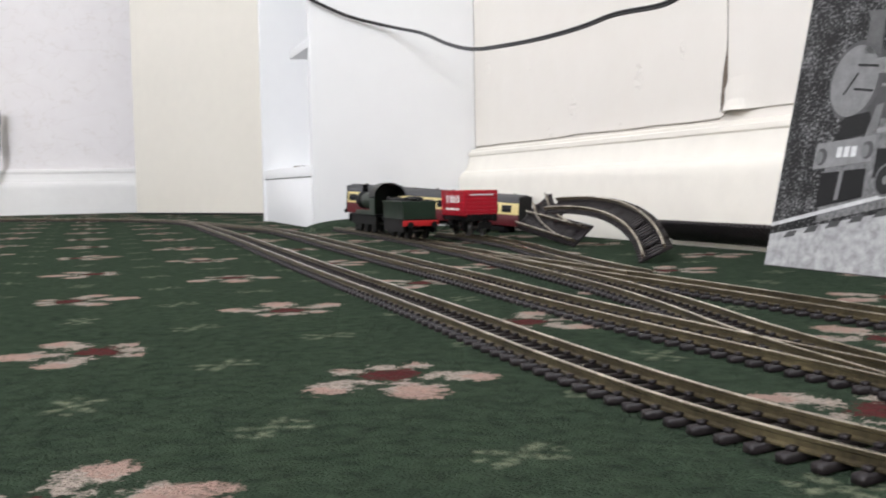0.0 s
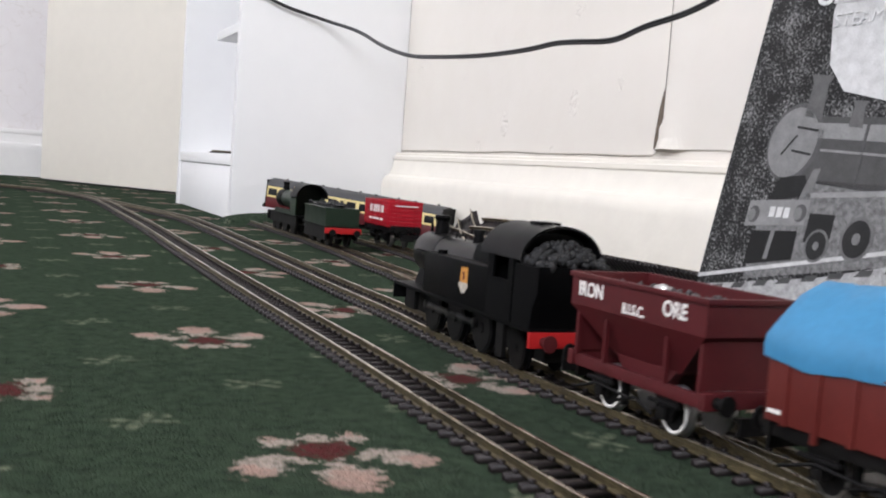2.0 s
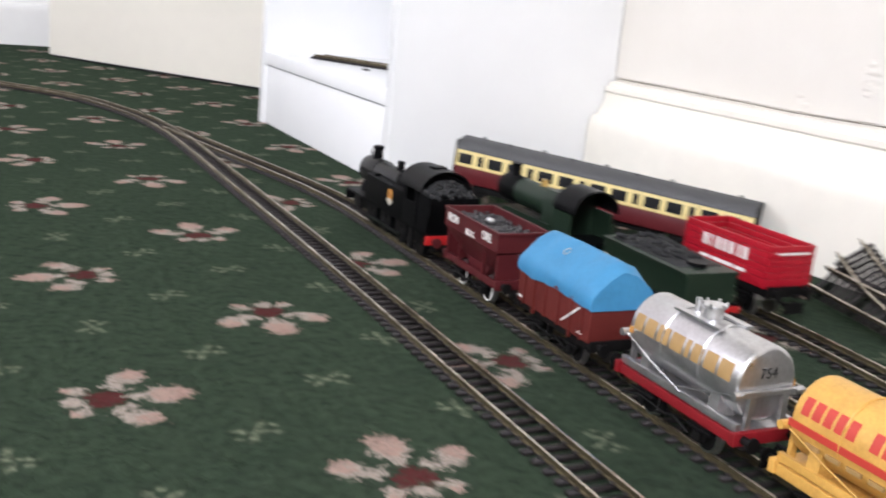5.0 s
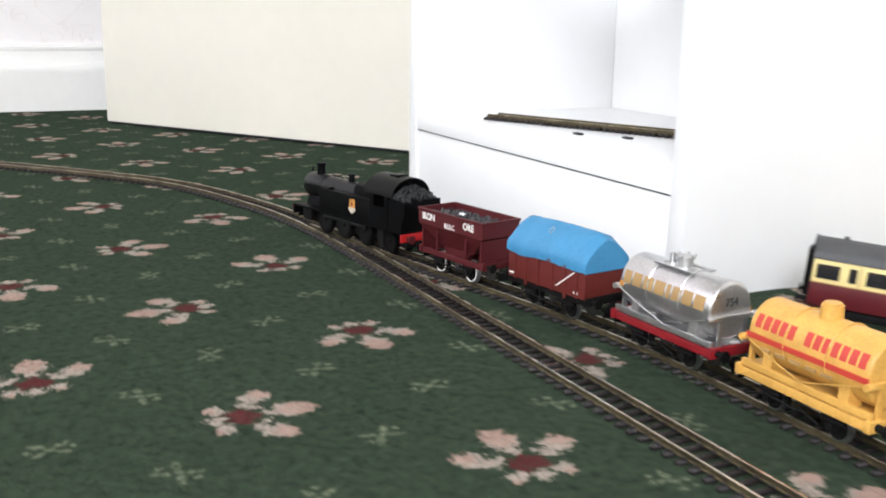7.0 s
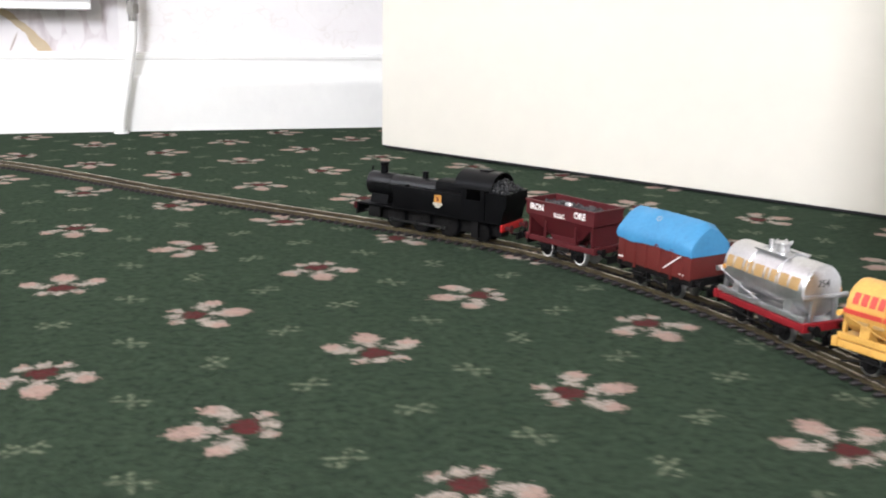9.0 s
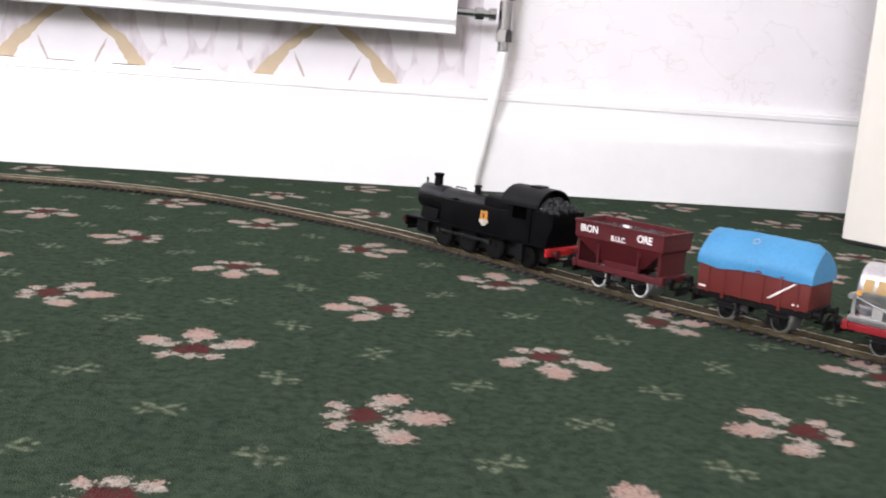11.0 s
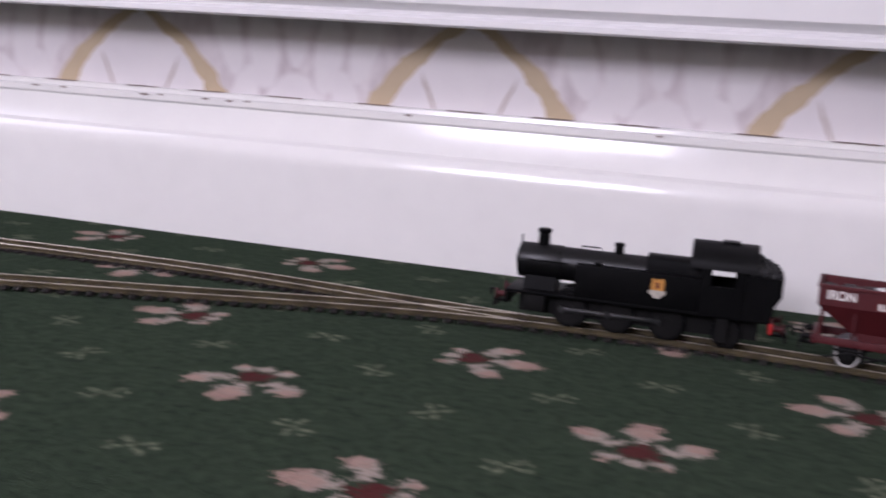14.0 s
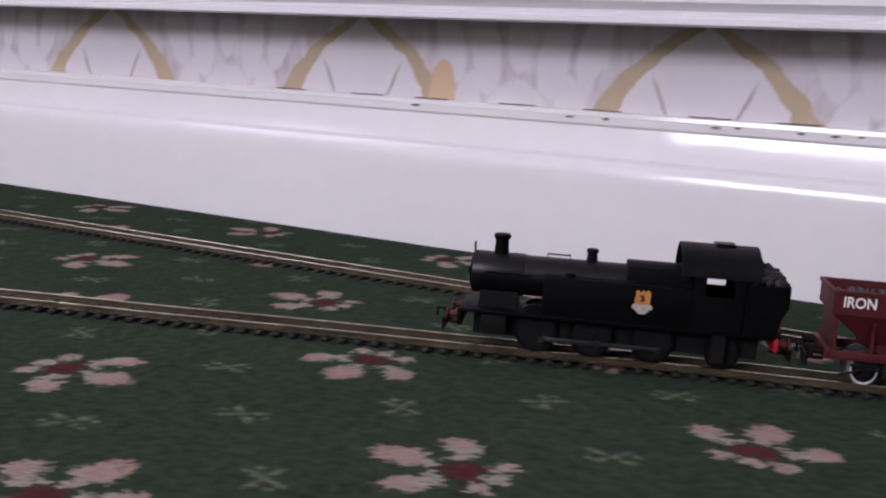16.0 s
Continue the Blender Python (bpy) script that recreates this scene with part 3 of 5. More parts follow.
def build_radiator():
    ob = thing("radiator", "white enamelled panel radiator with a chrome valve", "radiator")
    x0, x1, z0, z1, f = -2.2, 0.002, 0.186, 0.62, 0.866
    bm = NEW()
    prof = [(f + 0.012, z0 + 0.001), (f + 0.003, z0), (f, z0 + 0.0015), (f, z0 + 0.0055), (f + 0.003, z0 + 0.007), (f + 0.008, z0 + 0.0085), (f + 0.008, z0 + 0.011), (f + 0.003, z0 + 0.0135),
            (f, z0 + 0.0165), (f, z1 - 0.01), (f + 0.006, z1), (f + 0.03, z1), (f + 0.03, z0 + 0.002)]
    part("panel", prism(bm, prof, "x", x0, x1), ENAMEL, ob, smooth=40)
    bm = NEW()
    drum(bm, (0.024, f + 0.014, 0.213), "x", 0.005, 0.048, 12)
    drum(bm, (0.030, f + 0.014, 0.213), "x", 0.0082, 0.010, 6)
    drum(bm, (0.046, f + 0.014, 0.213), "x", 0.0075, 0.008, 16)
    drum(bm, (0.062, f + 0.014, 0.212), "z", 0.0085, 0.034, 16)
    drum(bm, (0.062, f + 0.014, 0.236), "z", 0.0100, 0.012, 6)
    drum(bm, (0.062, f + 0.014, 0.189), "z", 0.0105, 0.014, 6)
    drum(bm, (0.062, f + 0.014, 0.177), "z", 0.0070, 0.012, 12)
    drum(bm, (0.062, f + 0.014, 0.262), "z", 0.012, 0.040, 16, 0.010, 0.002)
    part("valve", bm, CHROME, ob)
    bm = tube_path(NEW(), [(0.062, f + 0.014, 0.172), (0.060, f + 0.014, 0.14), (0.050, f + 0.012, 0.08), (0.040, f + 0.010, 0.03), (0.036, f + 0.010, 0.0)], 0.0062, 12)
    part("pipe", bm, PAINT, ob, "white painted pipe down to the floor")
    part("pipe_collar", drum(NEW(), (0.036, f + 0.010, 0.002), "z", 0.012, 0.004, 20), PAINT, ob)
    for x in (-0.25, -1.9):
        part("bracket", block(NEW(), x, x + 0.03, f + 0.0305, FAR - 0.0005, z0 + 0.05, z1 - 0.05), ENAMEL, ob)


def build_cable():
    bm = NEW()
    knots = [(0.50, -0.613, 0.37), (0.545, -0.613, 0.341), (0.587, -0.613, 0.321), (0.64, -0.613, 0.299), (0.70, -0.615, 0.288), (0.72, -0.70, 0.268), (0.718, -0.80, 0.238),
             (0.716, -0.90, 0.217), (0.715, -1.0, 0.209), (0.715, -1.084, 0.204), (0.715, -1.186, 0.201), (0.715, -1.231, 0.204), (0.715, -1.309, 0.196), (0.715, -1.348, 0.204),
             (0.715, -1.396, 0.208), (0.715, -1.434, 0.216), (0.716, -1.55, 0.25), (0.72, -1.75, 0.34), (0.76, -1.95, 0.46), (RIGHT - 0.004, -2.1, 0.56)]
    fine = []
    for a, b in zip(knots, knots[1:]):
        for k in range(5):
            s = k / 5
            p = Vector(a).lerp(Vector(b), s)
            fine.append((p.x, p.y, p.z + 0.0012 * noise.noise(p * 22)))
    for _ in range(4):
        fine = [fine[0], *((tuple((Vector(p) + 2 * Vector(q) + Vector(r)) / 4)) for p, q, r in zip(fine, fine[1:], fine[2:])), fine[-1]]
    tube_path(bm, fine, 0.0013)
    tube_path(bm, [(x, y, z - 0.0023) for x, y, z in fine], 0.0012)
    tagged(part("cable", bm, CABLE), "twin black cable hanging in a slack loop before the wall", "cable")


def photo_material():
    n = Net("monochrome_photograph")
    at = n.coords()
    leaf = n.math("ADD", n.math("MULTIPLY_ADD", n.noise(at, 520, 6), 2.6, -1.15), n.math("MULTIPLY_ADD", n.noise(at, 60, 3), 1.2, -0.75))
    c = n.mix(leaf, (0.012, 0.012, 0.012), (0.46, 0.46, 0.46))
    n.put(n.b.inputs["Base Color"], c)
    n.b.inputs["Roughness"].default_value = 0.5
    n.b.inputs["Specular IOR Level"].default_value = 0.15
    return n.m


def build_poster():
    """A large monochrome railway photograph on card, leaning on the wall."""
    foot, width, height = Vector((0.728, -1.413, 0.0)), 0.185, 0.245
    lean = math.atan2(0.093, 0.42)
    m = Matrix.Translation(foot) @ Matrix.Rotation(lean, 4, "Y") @ Matrix.Rotation(radians(-90), 4, "Z")
    ob = thing("picture_board", "black and white steam locomotive photograph on board leaning on the wall", "picture", m)
    grey = lambda v, r=0.5: shader("print_grey", (v * 0.8, v * 0.8, v * 0.8), r, spec=0.15, vary=0.25, scale=120)  # noqa: E731
    # local x to the right of the picture, z up its face, -y towards the room
    part("board", block(NEW(), 0, width, 0.0, 0.010, 0, height, 0.0006), photo_material(), ob)

    def flat(name, outline, material, level):
        bm = NEW()
        prism(bm, [(min(0.012 + x * 0.575, width - 0.0005) if x > 0.001 else 0.0005, min(z * 0.525, height - 0.0005) + (0.0005 if z < 0.001 else 0)) for x, z in outline], "y", -0.00012 * level, 0.00005)
        return part(name, bm, material, ob)
    flat("printed_sky", [(0.085, 0.42), (0.085, 0.40), (0.10, 0.335), (0.13, 0.30), (0.30, 0.26), (0.30, 0.42)], grey(0.68), 1)
    flat("printed_ballast", [(0.0, 0.0), (0.30, 0.0), (0.30, 0.115), (0.16, 0.075), (0.0, 0.042)], shader("print_ballast", (0.32, 0.32, 0.32), 0.5, vary=0.6, scale=160), 1)
    circle = lambda cx, cz, rx, rz, n=28: [(cx + rx * math.cos(2 * math.pi * k / n), cz + rz * math.sin(2 * math.pi * k / n)) for k in range(n)]  # noqa: E731
    works = shader("print_works", (0.13, 0.13, 0.13), 0.5, vary=0.9, scale=260, grime=(0.006, 0.006, 0.006))
    flat("printed_boiler", [(0.085, 0.19), (0.30, 0.17), (0.30, 0.262), (0.10, 0.270)], grey(0.085), 2)
    flat("printed_boiler_shine", [(0.10, 0.243), (0.30, 0.232), (0.30, 0.252), (0.10, 0.262)], grey(0.27), 3)
    flat("printed_boiler_band", [(0.175, 0.185), (0.179, 0.185), (0.179, 0.266), (0.175, 0.267)], grey(0.09), 4)
    flat("printed_handrail", [(0.12, 0.226), (0.30, 0.214), (0.30, 0.217), (0.12, 0.229)], grey(0.28), 4)
    flat("printed_frame", [(0.055, 0.06), (0.30, 0.11), (0.30, 0.185), (0.13, 0.19), (0.10, 0.155), (0.055, 0.155)], works, 2)
    flat("printed_saddle", [(0.062, 0.163), (0.122, 0.170), (0.108, 0.196), (0.072, 0.192)], grey(0.02), 4)
    flat("printed_steam_pipe", [(0.108, 0.166), (0.124, 0.168), (0.128, 0.205), (0.118, 0.203)], grey(0.20), 5)
    for x, z in ((0.046, 0.143), (0.116, 0.149)):
        flat("printed_buffer", circle(x, z, 0.009, 0.011), grey(0.10), 6)
        flat("printed_buffer_face", circle(x - 0.003, z - 0.001, 0.006, 0.008), grey(0.20), 7)
    flat("printed_shadow", [(0.050, 0.078), (0.120, 0.092), (0.118, 0.127), (0.050, 0.122)], grey(0.015), 4)
    flat("printed_coupling", [(0.078, 0.088), (0.084, 0.089), (0.086, 0.125), (0.080, 0.125)], grey(0.22), 5)
    for x, z, size in ((0.150, 0.112, 0.020), (0.200, 0.125, 0.026), (0.262, 0.137, 0.026)):
        flat("printed_wheel", circle(x, z, size * 0.8, size), grey(0.16), 5)
        flat("printed_wheel_gap", circle(x, z, size * 0.66, size * 0.84), grey(0.025), 6)
        flat("printed_wheel_boss", circle(x, z, size * 0.2, size * 0.26), grey(0.2), 7)
    flat("printed_footplate", [(0.118, 0.168), (0.30, 0.180), (0.30, 0.188), (0.118, 0.174)], grey(0.30), 5)
    flat("printed_cylinder", [(0.13, 0.115), (0.165, 0.118), (0.165, 0.150), (0.13, 0.150)], grey(0.02), 3)
    flat("printed_smokebox_ring", circle(0.078, 0.238, 0.041, 0.050), grey(0.10), 3)
    flat("printed_smokebox_door", circle(0.076, 0.237, 0.036, 0.045), grey(0.24), 4)
    flat("printed_dart", [(0.062, 0.222), (0.064, 0.220), (0.082, 0.245), (0.080, 0.247)], grey(0.02), 5)
    flat("printed_hinge", [(0.078, 0.255), (0.110, 0.250), (0.110, 0.253), (0.078, 0.258)], grey(0.02), 5)
    flat("printed_hinge", [(0.078, 0.225), (0.108, 0.220), (0.108, 0.223), (0.078, 0.228)], grey(0.02), 5)
    flat("printed_chimney", [(0.084, 0.270), (0.110, 0.266), (0.107, 0.308), (0.112, 0.320), (0.079, 0.324), (0.084, 0.312)], grey(0.13), 4)
    flat("printed_dome", [(0.150, 0.256), (0.170, 0.254), (0.166, 0.279), (0.170, 0.286), (0.148, 0.288), (0.152, 0.280)], grey(0.14), 4)
    flat("printed_buffer_beam", [(0.035, 0.127), (0.125, 0.135), (0.127, 0.167), (0.035, 0.16)], grey(0.26), 5)
    for k in range(9):
        x = 0.005 + 0.034 * k
        z = 0.05 + 0.0075 * k
        flat("printed_sleeper", [(x, z - 0.012), (x + 0.018, z - 0.009), (x + 0.022, z - 0.001), (x + 0.006, z - 0.004)], grey(0.08), 3)
    flat("printed_rail", [(0.0, 0.052), (0.30, 0.125), (0.30, 0.130), (0.0, 0.057)], grey(0.6), 4)
    # the engine's number stays plain marks
    for k in range(3):
        flat("number_bar", [(0.07 + 0.011 * k, 0.141), (0.078 + 0.011 * k, 0.142), (0.078 + 0.011 * k, 0.155), (0.07 + 0.011 * k, 0.154)], grey(0.75), 6)
    face = Matrix.Rotation(radians(90), 4, "X")
    lettering("GREAT", 0.020, Matrix.Translation((0.075, -0.0010, 0.224)) @ face, grey(0.8), ob, bold=0.0006)
    lettering("STEAM", 0.0135, Matrix.Translation((0.084, -0.0010, 0.205)) @ face, grey(0.75), ob)


# ---- track ----
GAUGE, RAIL_TOP = 0.0168, 0.0057


def curve_points(pts, step=0.006):
    """An even, smooth line through points in the plan."""
    pts = [Vector((x, y)) for x, y in pts]
    pts = [2 * pts[0] - pts[1], *pts, 2 * pts[-1] - pts[-2]]
    fine = []
    for a, b, c, d in zip(pts, pts[1:], pts[2:], pts[3:]):
        for k in range(24):
            s = k / 24
            fine.append(0.5 * ((2 * b) + (c - a) * s + (2 * a - 5 * b + 4 * c - d) * s * s + (3 * b - a - 3 * c + d) * s ** 3))
    fine.append(pts[-2])
    for _ in range(10):
        fine = [fine[0], *((a + 2 * b + c) / 4 for a, b, c in zip(fine, fine[1:], fine[2:])), fine[-1]]
    out, left = [fine[0]], step
    for a, b in zip(fine, fine[1:]):
        while (b - a).length >= left:
            a = a + (b - a).normalized() * left
            out.append(a)
            left = step
        left -= (b - a).length
    return out


def shifted(line, by):
    """The line moved sideways, positive to the right of its way."""
    out = []
    for i, p in enumerate(line):
        d = (line[min(i + 1, len(line) - 1)] - line[max(i - 1, 0)]).normalized()
        out.append(p + by * Vector((d.y, -d.x)))
    return out


def rail_mesh(line, z=-0.0005):
    bm = NEW()
    prof = [(-0.0011, 0.0026), (0.0011, 0.0026), (0.0011, 0.0031), (0.0004, 0.0036), (0.0004, 0.0049), (0.0007, 0.0052), (0.0007, 0.0060), (0.0005, 0.0062),
            (-0.0005, 0.0062), (-0.0007, 0.0060), (-0.0007, 0.0052), (-0.0004, 0.0049), (-0.0004, 0.0036), (-0.0011, 0.0031)]
    prev = None
    for i, p in enumerate(line):
        d = (line[min(i + 1, len(line) - 1)] - line[max(i - 1, 0)]).normalized()
        s = Vector((d.y, -d.x))
        ring = [bm.verts.new((p.x + s.x * a, p.y + s.y * a, b + z)) for a, b in prof]
        if prev:
            for k in range(len(prof)):
                bm.faces.new((prev[k], prev[(k + 1) % len(prof)], ring[(k + 1) % len(prof)], ring[k]))
        else:
            bm.faces.new(ring)
        prev = ring
    bm.faces.new(prev[::-1])
    return bm


def sleeper_mesh():
    bm = NEW()
    a, b, h = 0.0136, 0.0015, 0.0021
    prism(bm, [(-b, 0), (b, 0), (b, h - 0.0004), (b - 0.0003, h), (-b + 0.0003, h), (-b, h - 0.0004)], "x", -a, a)
    for s in (-1, 1):
        for t in (-1, 1):
            x = s * GAUGE / 2 + t * 0.0017
            block(bm, x - 0.0009, x + 0.0009, -0.0010, 0.0010, h, h + 0.0011)
    return mesh_of("sleeper", bm, SLEEPER, 0)


SLEEPER_MESH = sleeper_mesh()


def build_track(label, near, first=0.0, last=None, loose=None, pitch=0.0090):
    """One line of track, given by its rail on the camera's side."""
    line = curve_points(near)
    centre = shifted(line, GAUGE / 2)
    ob = thing("track", label, "model railway track", group="railway tracks on the carpet")
    polish_heads(part("rail", rail_mesh(line), RAIL, ob, smooth=30), 0.0050)
    polish_heads(part("rail", rail_mesh(shifted(line, GAUGE)), RAIL, ob, smooth=30), 0.0050)
    step, count = pitch / 0.006, 0
    rest = NEW()
    k = 0.3
    while k < len(centre) - 1:
        i = int(k)
        p = centre[i].lerp(centre[i + 1], k - i)
        d = centre[min(i + 1, len(centre) - 1)] - centre[max(i - 1, 0)]
        turn = math.atan2(d.y, d.x) - math.pi / 2 + random.uniform(-0.012, 0.012)
        m = Matrix.Translation((p.x, p.y, 0.0)) @ Matrix.Rotation(turn, 4, "Z")
        if count < 300 and p.y > -2.1:
            s = new("sleeper", SLEEPER_MESH)
            s.parent, s.matrix_basis = ob, m
            count += 1
        elif p.y > -2.6:
            rest.from_mesh(SLEEPER_MESH)
            rest.verts.ensure_lookup_table()
            for v in rest.verts[-len(SLEEPER_MESH.vertices):]:
                v.co = m @ v.co
        k += step
    if len(rest.verts):
        tagged(part("sleeper_run", rest, SLEEPER, ob, smooth=0), kind="stuff")
    else:
        rest.free()
    return ob


MAIN = [(0.52, -2.04), (0.48, -1.965), (0.45, -1.90), (0.432, -1.836), (0.423, -1.78), (0.4215, -1.70), (0.4250, -1.55), (0.4275, -1.35), (0.4325, -1.10), (0.438, -0.87), (0.440, -0.60),
        (0.441, -0.40), (0.438, -0.288), (0.422, -0.171), (0.372, -0.016), (0.284, 0.107), (0.182, 0.222), (0.085, 0.330), (-0.015, 0.457), (-0.093, 0.548), (-0.18, 0.622),
        (-0.243, 0.670), (-0.304, 0.699), (-0.373, 0.719), (-0.45, 0.730), (-0.547, 0.737), (-0.642, 0.735), (-0.714, 0.725), (-0.79, 0.706), (-0.88, 0.678), (-0.975, 0.650), (-1.07, 0.618),
        (-1.165, 0.587), (-1.25, 0.557), (-1.34, 0.528), (-1.6, 0.44), (-2.0, 0.31)]
BRANCH = [(0.62, -3.15), (0.56, -2.6), (0.515, -2.2), (0.498, -1.95), (0.490, -1.78), (0.4865, -1.655), (0.4880, -1.544), (0.4935, -1.435), (0.4955, -1.324), (0.502, -1.10), (0.507, -0.95), (0.511, -0.80), (0.510, -0.67),
          (0.497, -0.57), (0.474, -0.45), (0.455, -0.344), (0.442, -0.27)]
SIDING = [(0.62, -2.5), (0.60, -2.2), (0.585, -1.9), (0.580, -1.68), (0.580, -1.55), (0.577, -1.40), (0.577, -1.20), (0.588, -1.08), (0.595, -0.97), (0.599, -0.85), (0.600, -0.66)]
CROSSOVER = [(0.489, -1.80), (0.506, -1.690), (0.523, -1.62), (0.539, -1.543), (0.551, -1.463), (0.563, -1.354), (0.574, -1.24)]
COACH_ROAD = [(0.592, -1.46), (0.603, -1.38), (0.626, -1.26), (0.648, -1.16), (0.661, -1.06), (0.665, -0.98), (0.665, -0.90)]
FORK = [(-0.66, 0.735), (-0.76, 0.743), (-0.875, 0.751), (-1.0, 0.749), (-1.16, 0.739), (-1.4, 0.730), (-1.6, 0.724), (-2.0, 0.715)]
TRAIN_LINE = shifted(curve_points(BRANCH[:-1] + MAIN[12:], 0.004), GAUGE / 2)


# ---- rolling stock ----
# vehicles: local x ahead, z up from the rail's top


def wheelset(parent, x, r, tyre=STEEL, width=0.0025, spokes=0, back=0.00725, rim=None):
    """An axle with two wheels; returns it, to be turned."""
    ob = new("wheelset")
    ob.parent, ob.matrix_basis = parent, Matrix.Translation((x, 0, r))
    part("axle", drum(NEW(), (0, 0, 0), "y", 0.001, 0.02, 8), STEEL, ob)
    for s in (-1, 1):
        y = s * (back + width / 2)
        bm = drum(NEW(), (0, y, 0), "y", r, width, 26)
        drum(bm, (0, s * back, 0), "y", r + 0.0008, 0.0007, 26)
        part("tyre", bm, tyre, ob)
        bm = drum(NEW(), (0, y + s * 0.0003, 0), "y", r * 0.86, width, 22)
        drum(bm, (0, y + s * (width / 2 + 0.0003), 0), "y", r * 0.22, 0.0012, 10)
        disc = part("wheel_disc", bm, CHASSIS, ob)
        if rim:
            ring = [(r * 0.88 * math.cos(a), y + s * (width / 2 + 0.0003), r * 0.88 * math.sin(a)) for a in (2 * math.pi * k / 26 for k in range(27))]
            part("white_rim", tube_path(NEW(), ring, 0.0005, 5), rim, disc, "white painted wheel rim")
    return ob


def buffers(parent, x, sign, material, z=0.0135, y=0.0112):
    for s in (-1, 1):
        bm = drum(NEW(), (x + sign * 0.002, s * y, z), "x", 0.0016, 0.004, 12)
        drum(bm, (x + sign * 0.0040, s * y, z), "x", 0.0010, 0.002, 10)
        drum(bm, (x + sign * 0.0052, s * y, z), "x", 0.0029, 0.0009, 18)
        part("buffer", bm, material, parent)


def coupling(parent, x, sign):
    bm = block(NEW(), min(x, x + sign * 0.009), max(x, x + sign * 0.009), -0.002, 0.002, 0.0075, 0.0087)
    block(bm, min(x + sign * 0.008, x + sign * 0.0092), max(x + sign * 0.008, x + sign * 0.0092), -0.007, 0.007, 0.0055, 0.0105)
    tube_path(bm, [(x + sign * 0.006, 0, 0.0085), (x + sign * 0.009, 0, 0.0135), (x + sign * 0.0125, 0, 0.0135), (x + sign * 0.0125, 0, 0.010)], 0.0007)
    part("coupling", bm, CHASSIS, parent, "black tension lock coupling")


def wagon_chassis(ob, half, frame_material, base=0.018, wheel=0.0063, tyre=STEEL, rim=None):
    """Solebars, headstocks, axle guards, brake gear, buffers and couplings of a four-wheeled wagon."""
    for s in (-1, 1):
        part("solebar", block(NEW(), -half + 0.0016, half - 0.0016, s * 0.0135 - 0.001, s * 0.0135 + 0.001, 0.0112, 0.0150, 0.0003), frame_material, ob)
        part("headstock", block(NEW(), s * half - 0.0015, s * half + 0.0015, -0.0155, 0.0155, 0.0112, 0.0160, 0.0003), frame_material, ob)
    axles = []
    for x in (-base, base):
        axles.append(wheelset(ob, x, wheel, tyre, rim=rim))
        for s in (-1, 1):
            bm = prism(NEW(), [(x - 0.006, 0.0112), (x - 0.0022, 0.0045), (x + 0.0022, 0.0045), (x + 0.006, 0.0112)], "y", s * 0.0128 - 0.0006, s * 0.0128 + 0.0006)
            block(bm, x - 0.002, x + 0.002, s * 0.0143 - 0.0012, s * 0.0143 + 0.0012, 0.0048, 0.0084, 0.0005)
            block(bm, x - 0.0075, x + 0.0075, s * 0.0143 - 0.0008, s * 0.0143 + 0.0008, 0.0088, 0.0100, 0.0003)
            part("axle_guard", bm, CHASSIS, ob)
    for s in (-1, 1):
        bm = tube_path(NEW(), [(-base + 0.008, s * 0.0125, 0.0045), (0, s * 0.0125, 0.0072), (base - 0.008, s * 0.0125, 0.0045)], 0.0006)
        block(bm, -base + 0.0068, -base + 0.0088, s * 0.0092 - 0.0012, s * 0.0092 + 0.0012, 0.003, 0.0105)
        block(bm, base - 0.0088, base - 0.0068, s * 0.0092 - 0.0012, s * 0.0092 + 0.0012, 0.003, 0.0105)
        tube_path(bm, [(0, s * 0.0150, 0.0072), (base, s * 0.0158, 0.0085), (half - 0.006, s * 0.0158, 0.0050)], 0.0005)
        part("brake_gear", bm, CHASSIS, ob)
        buffers(ob, s * half + s * 0.0015, s, CHASSIS)
        coupling(ob, s * (half - 0.001), s)
    return axles


def side_text(ob, text, size, x, y, z, material, side, tilt=0.0, stretch=1.0, bold=0.0):
    """Lettering on a wagon's flank. side: 1 for its left flank, which reads towards the rear."""
    m = Matrix.Translation((x, side * y, z)) @ Matrix.Rotation(math.pi if side > 0 else 0, 4, "Z") @ Matrix.Rotation(radians(90 - tilt), 4, "X")
    return lettering(text, size, m, material, ob, stretch=stretch, bold=bold)


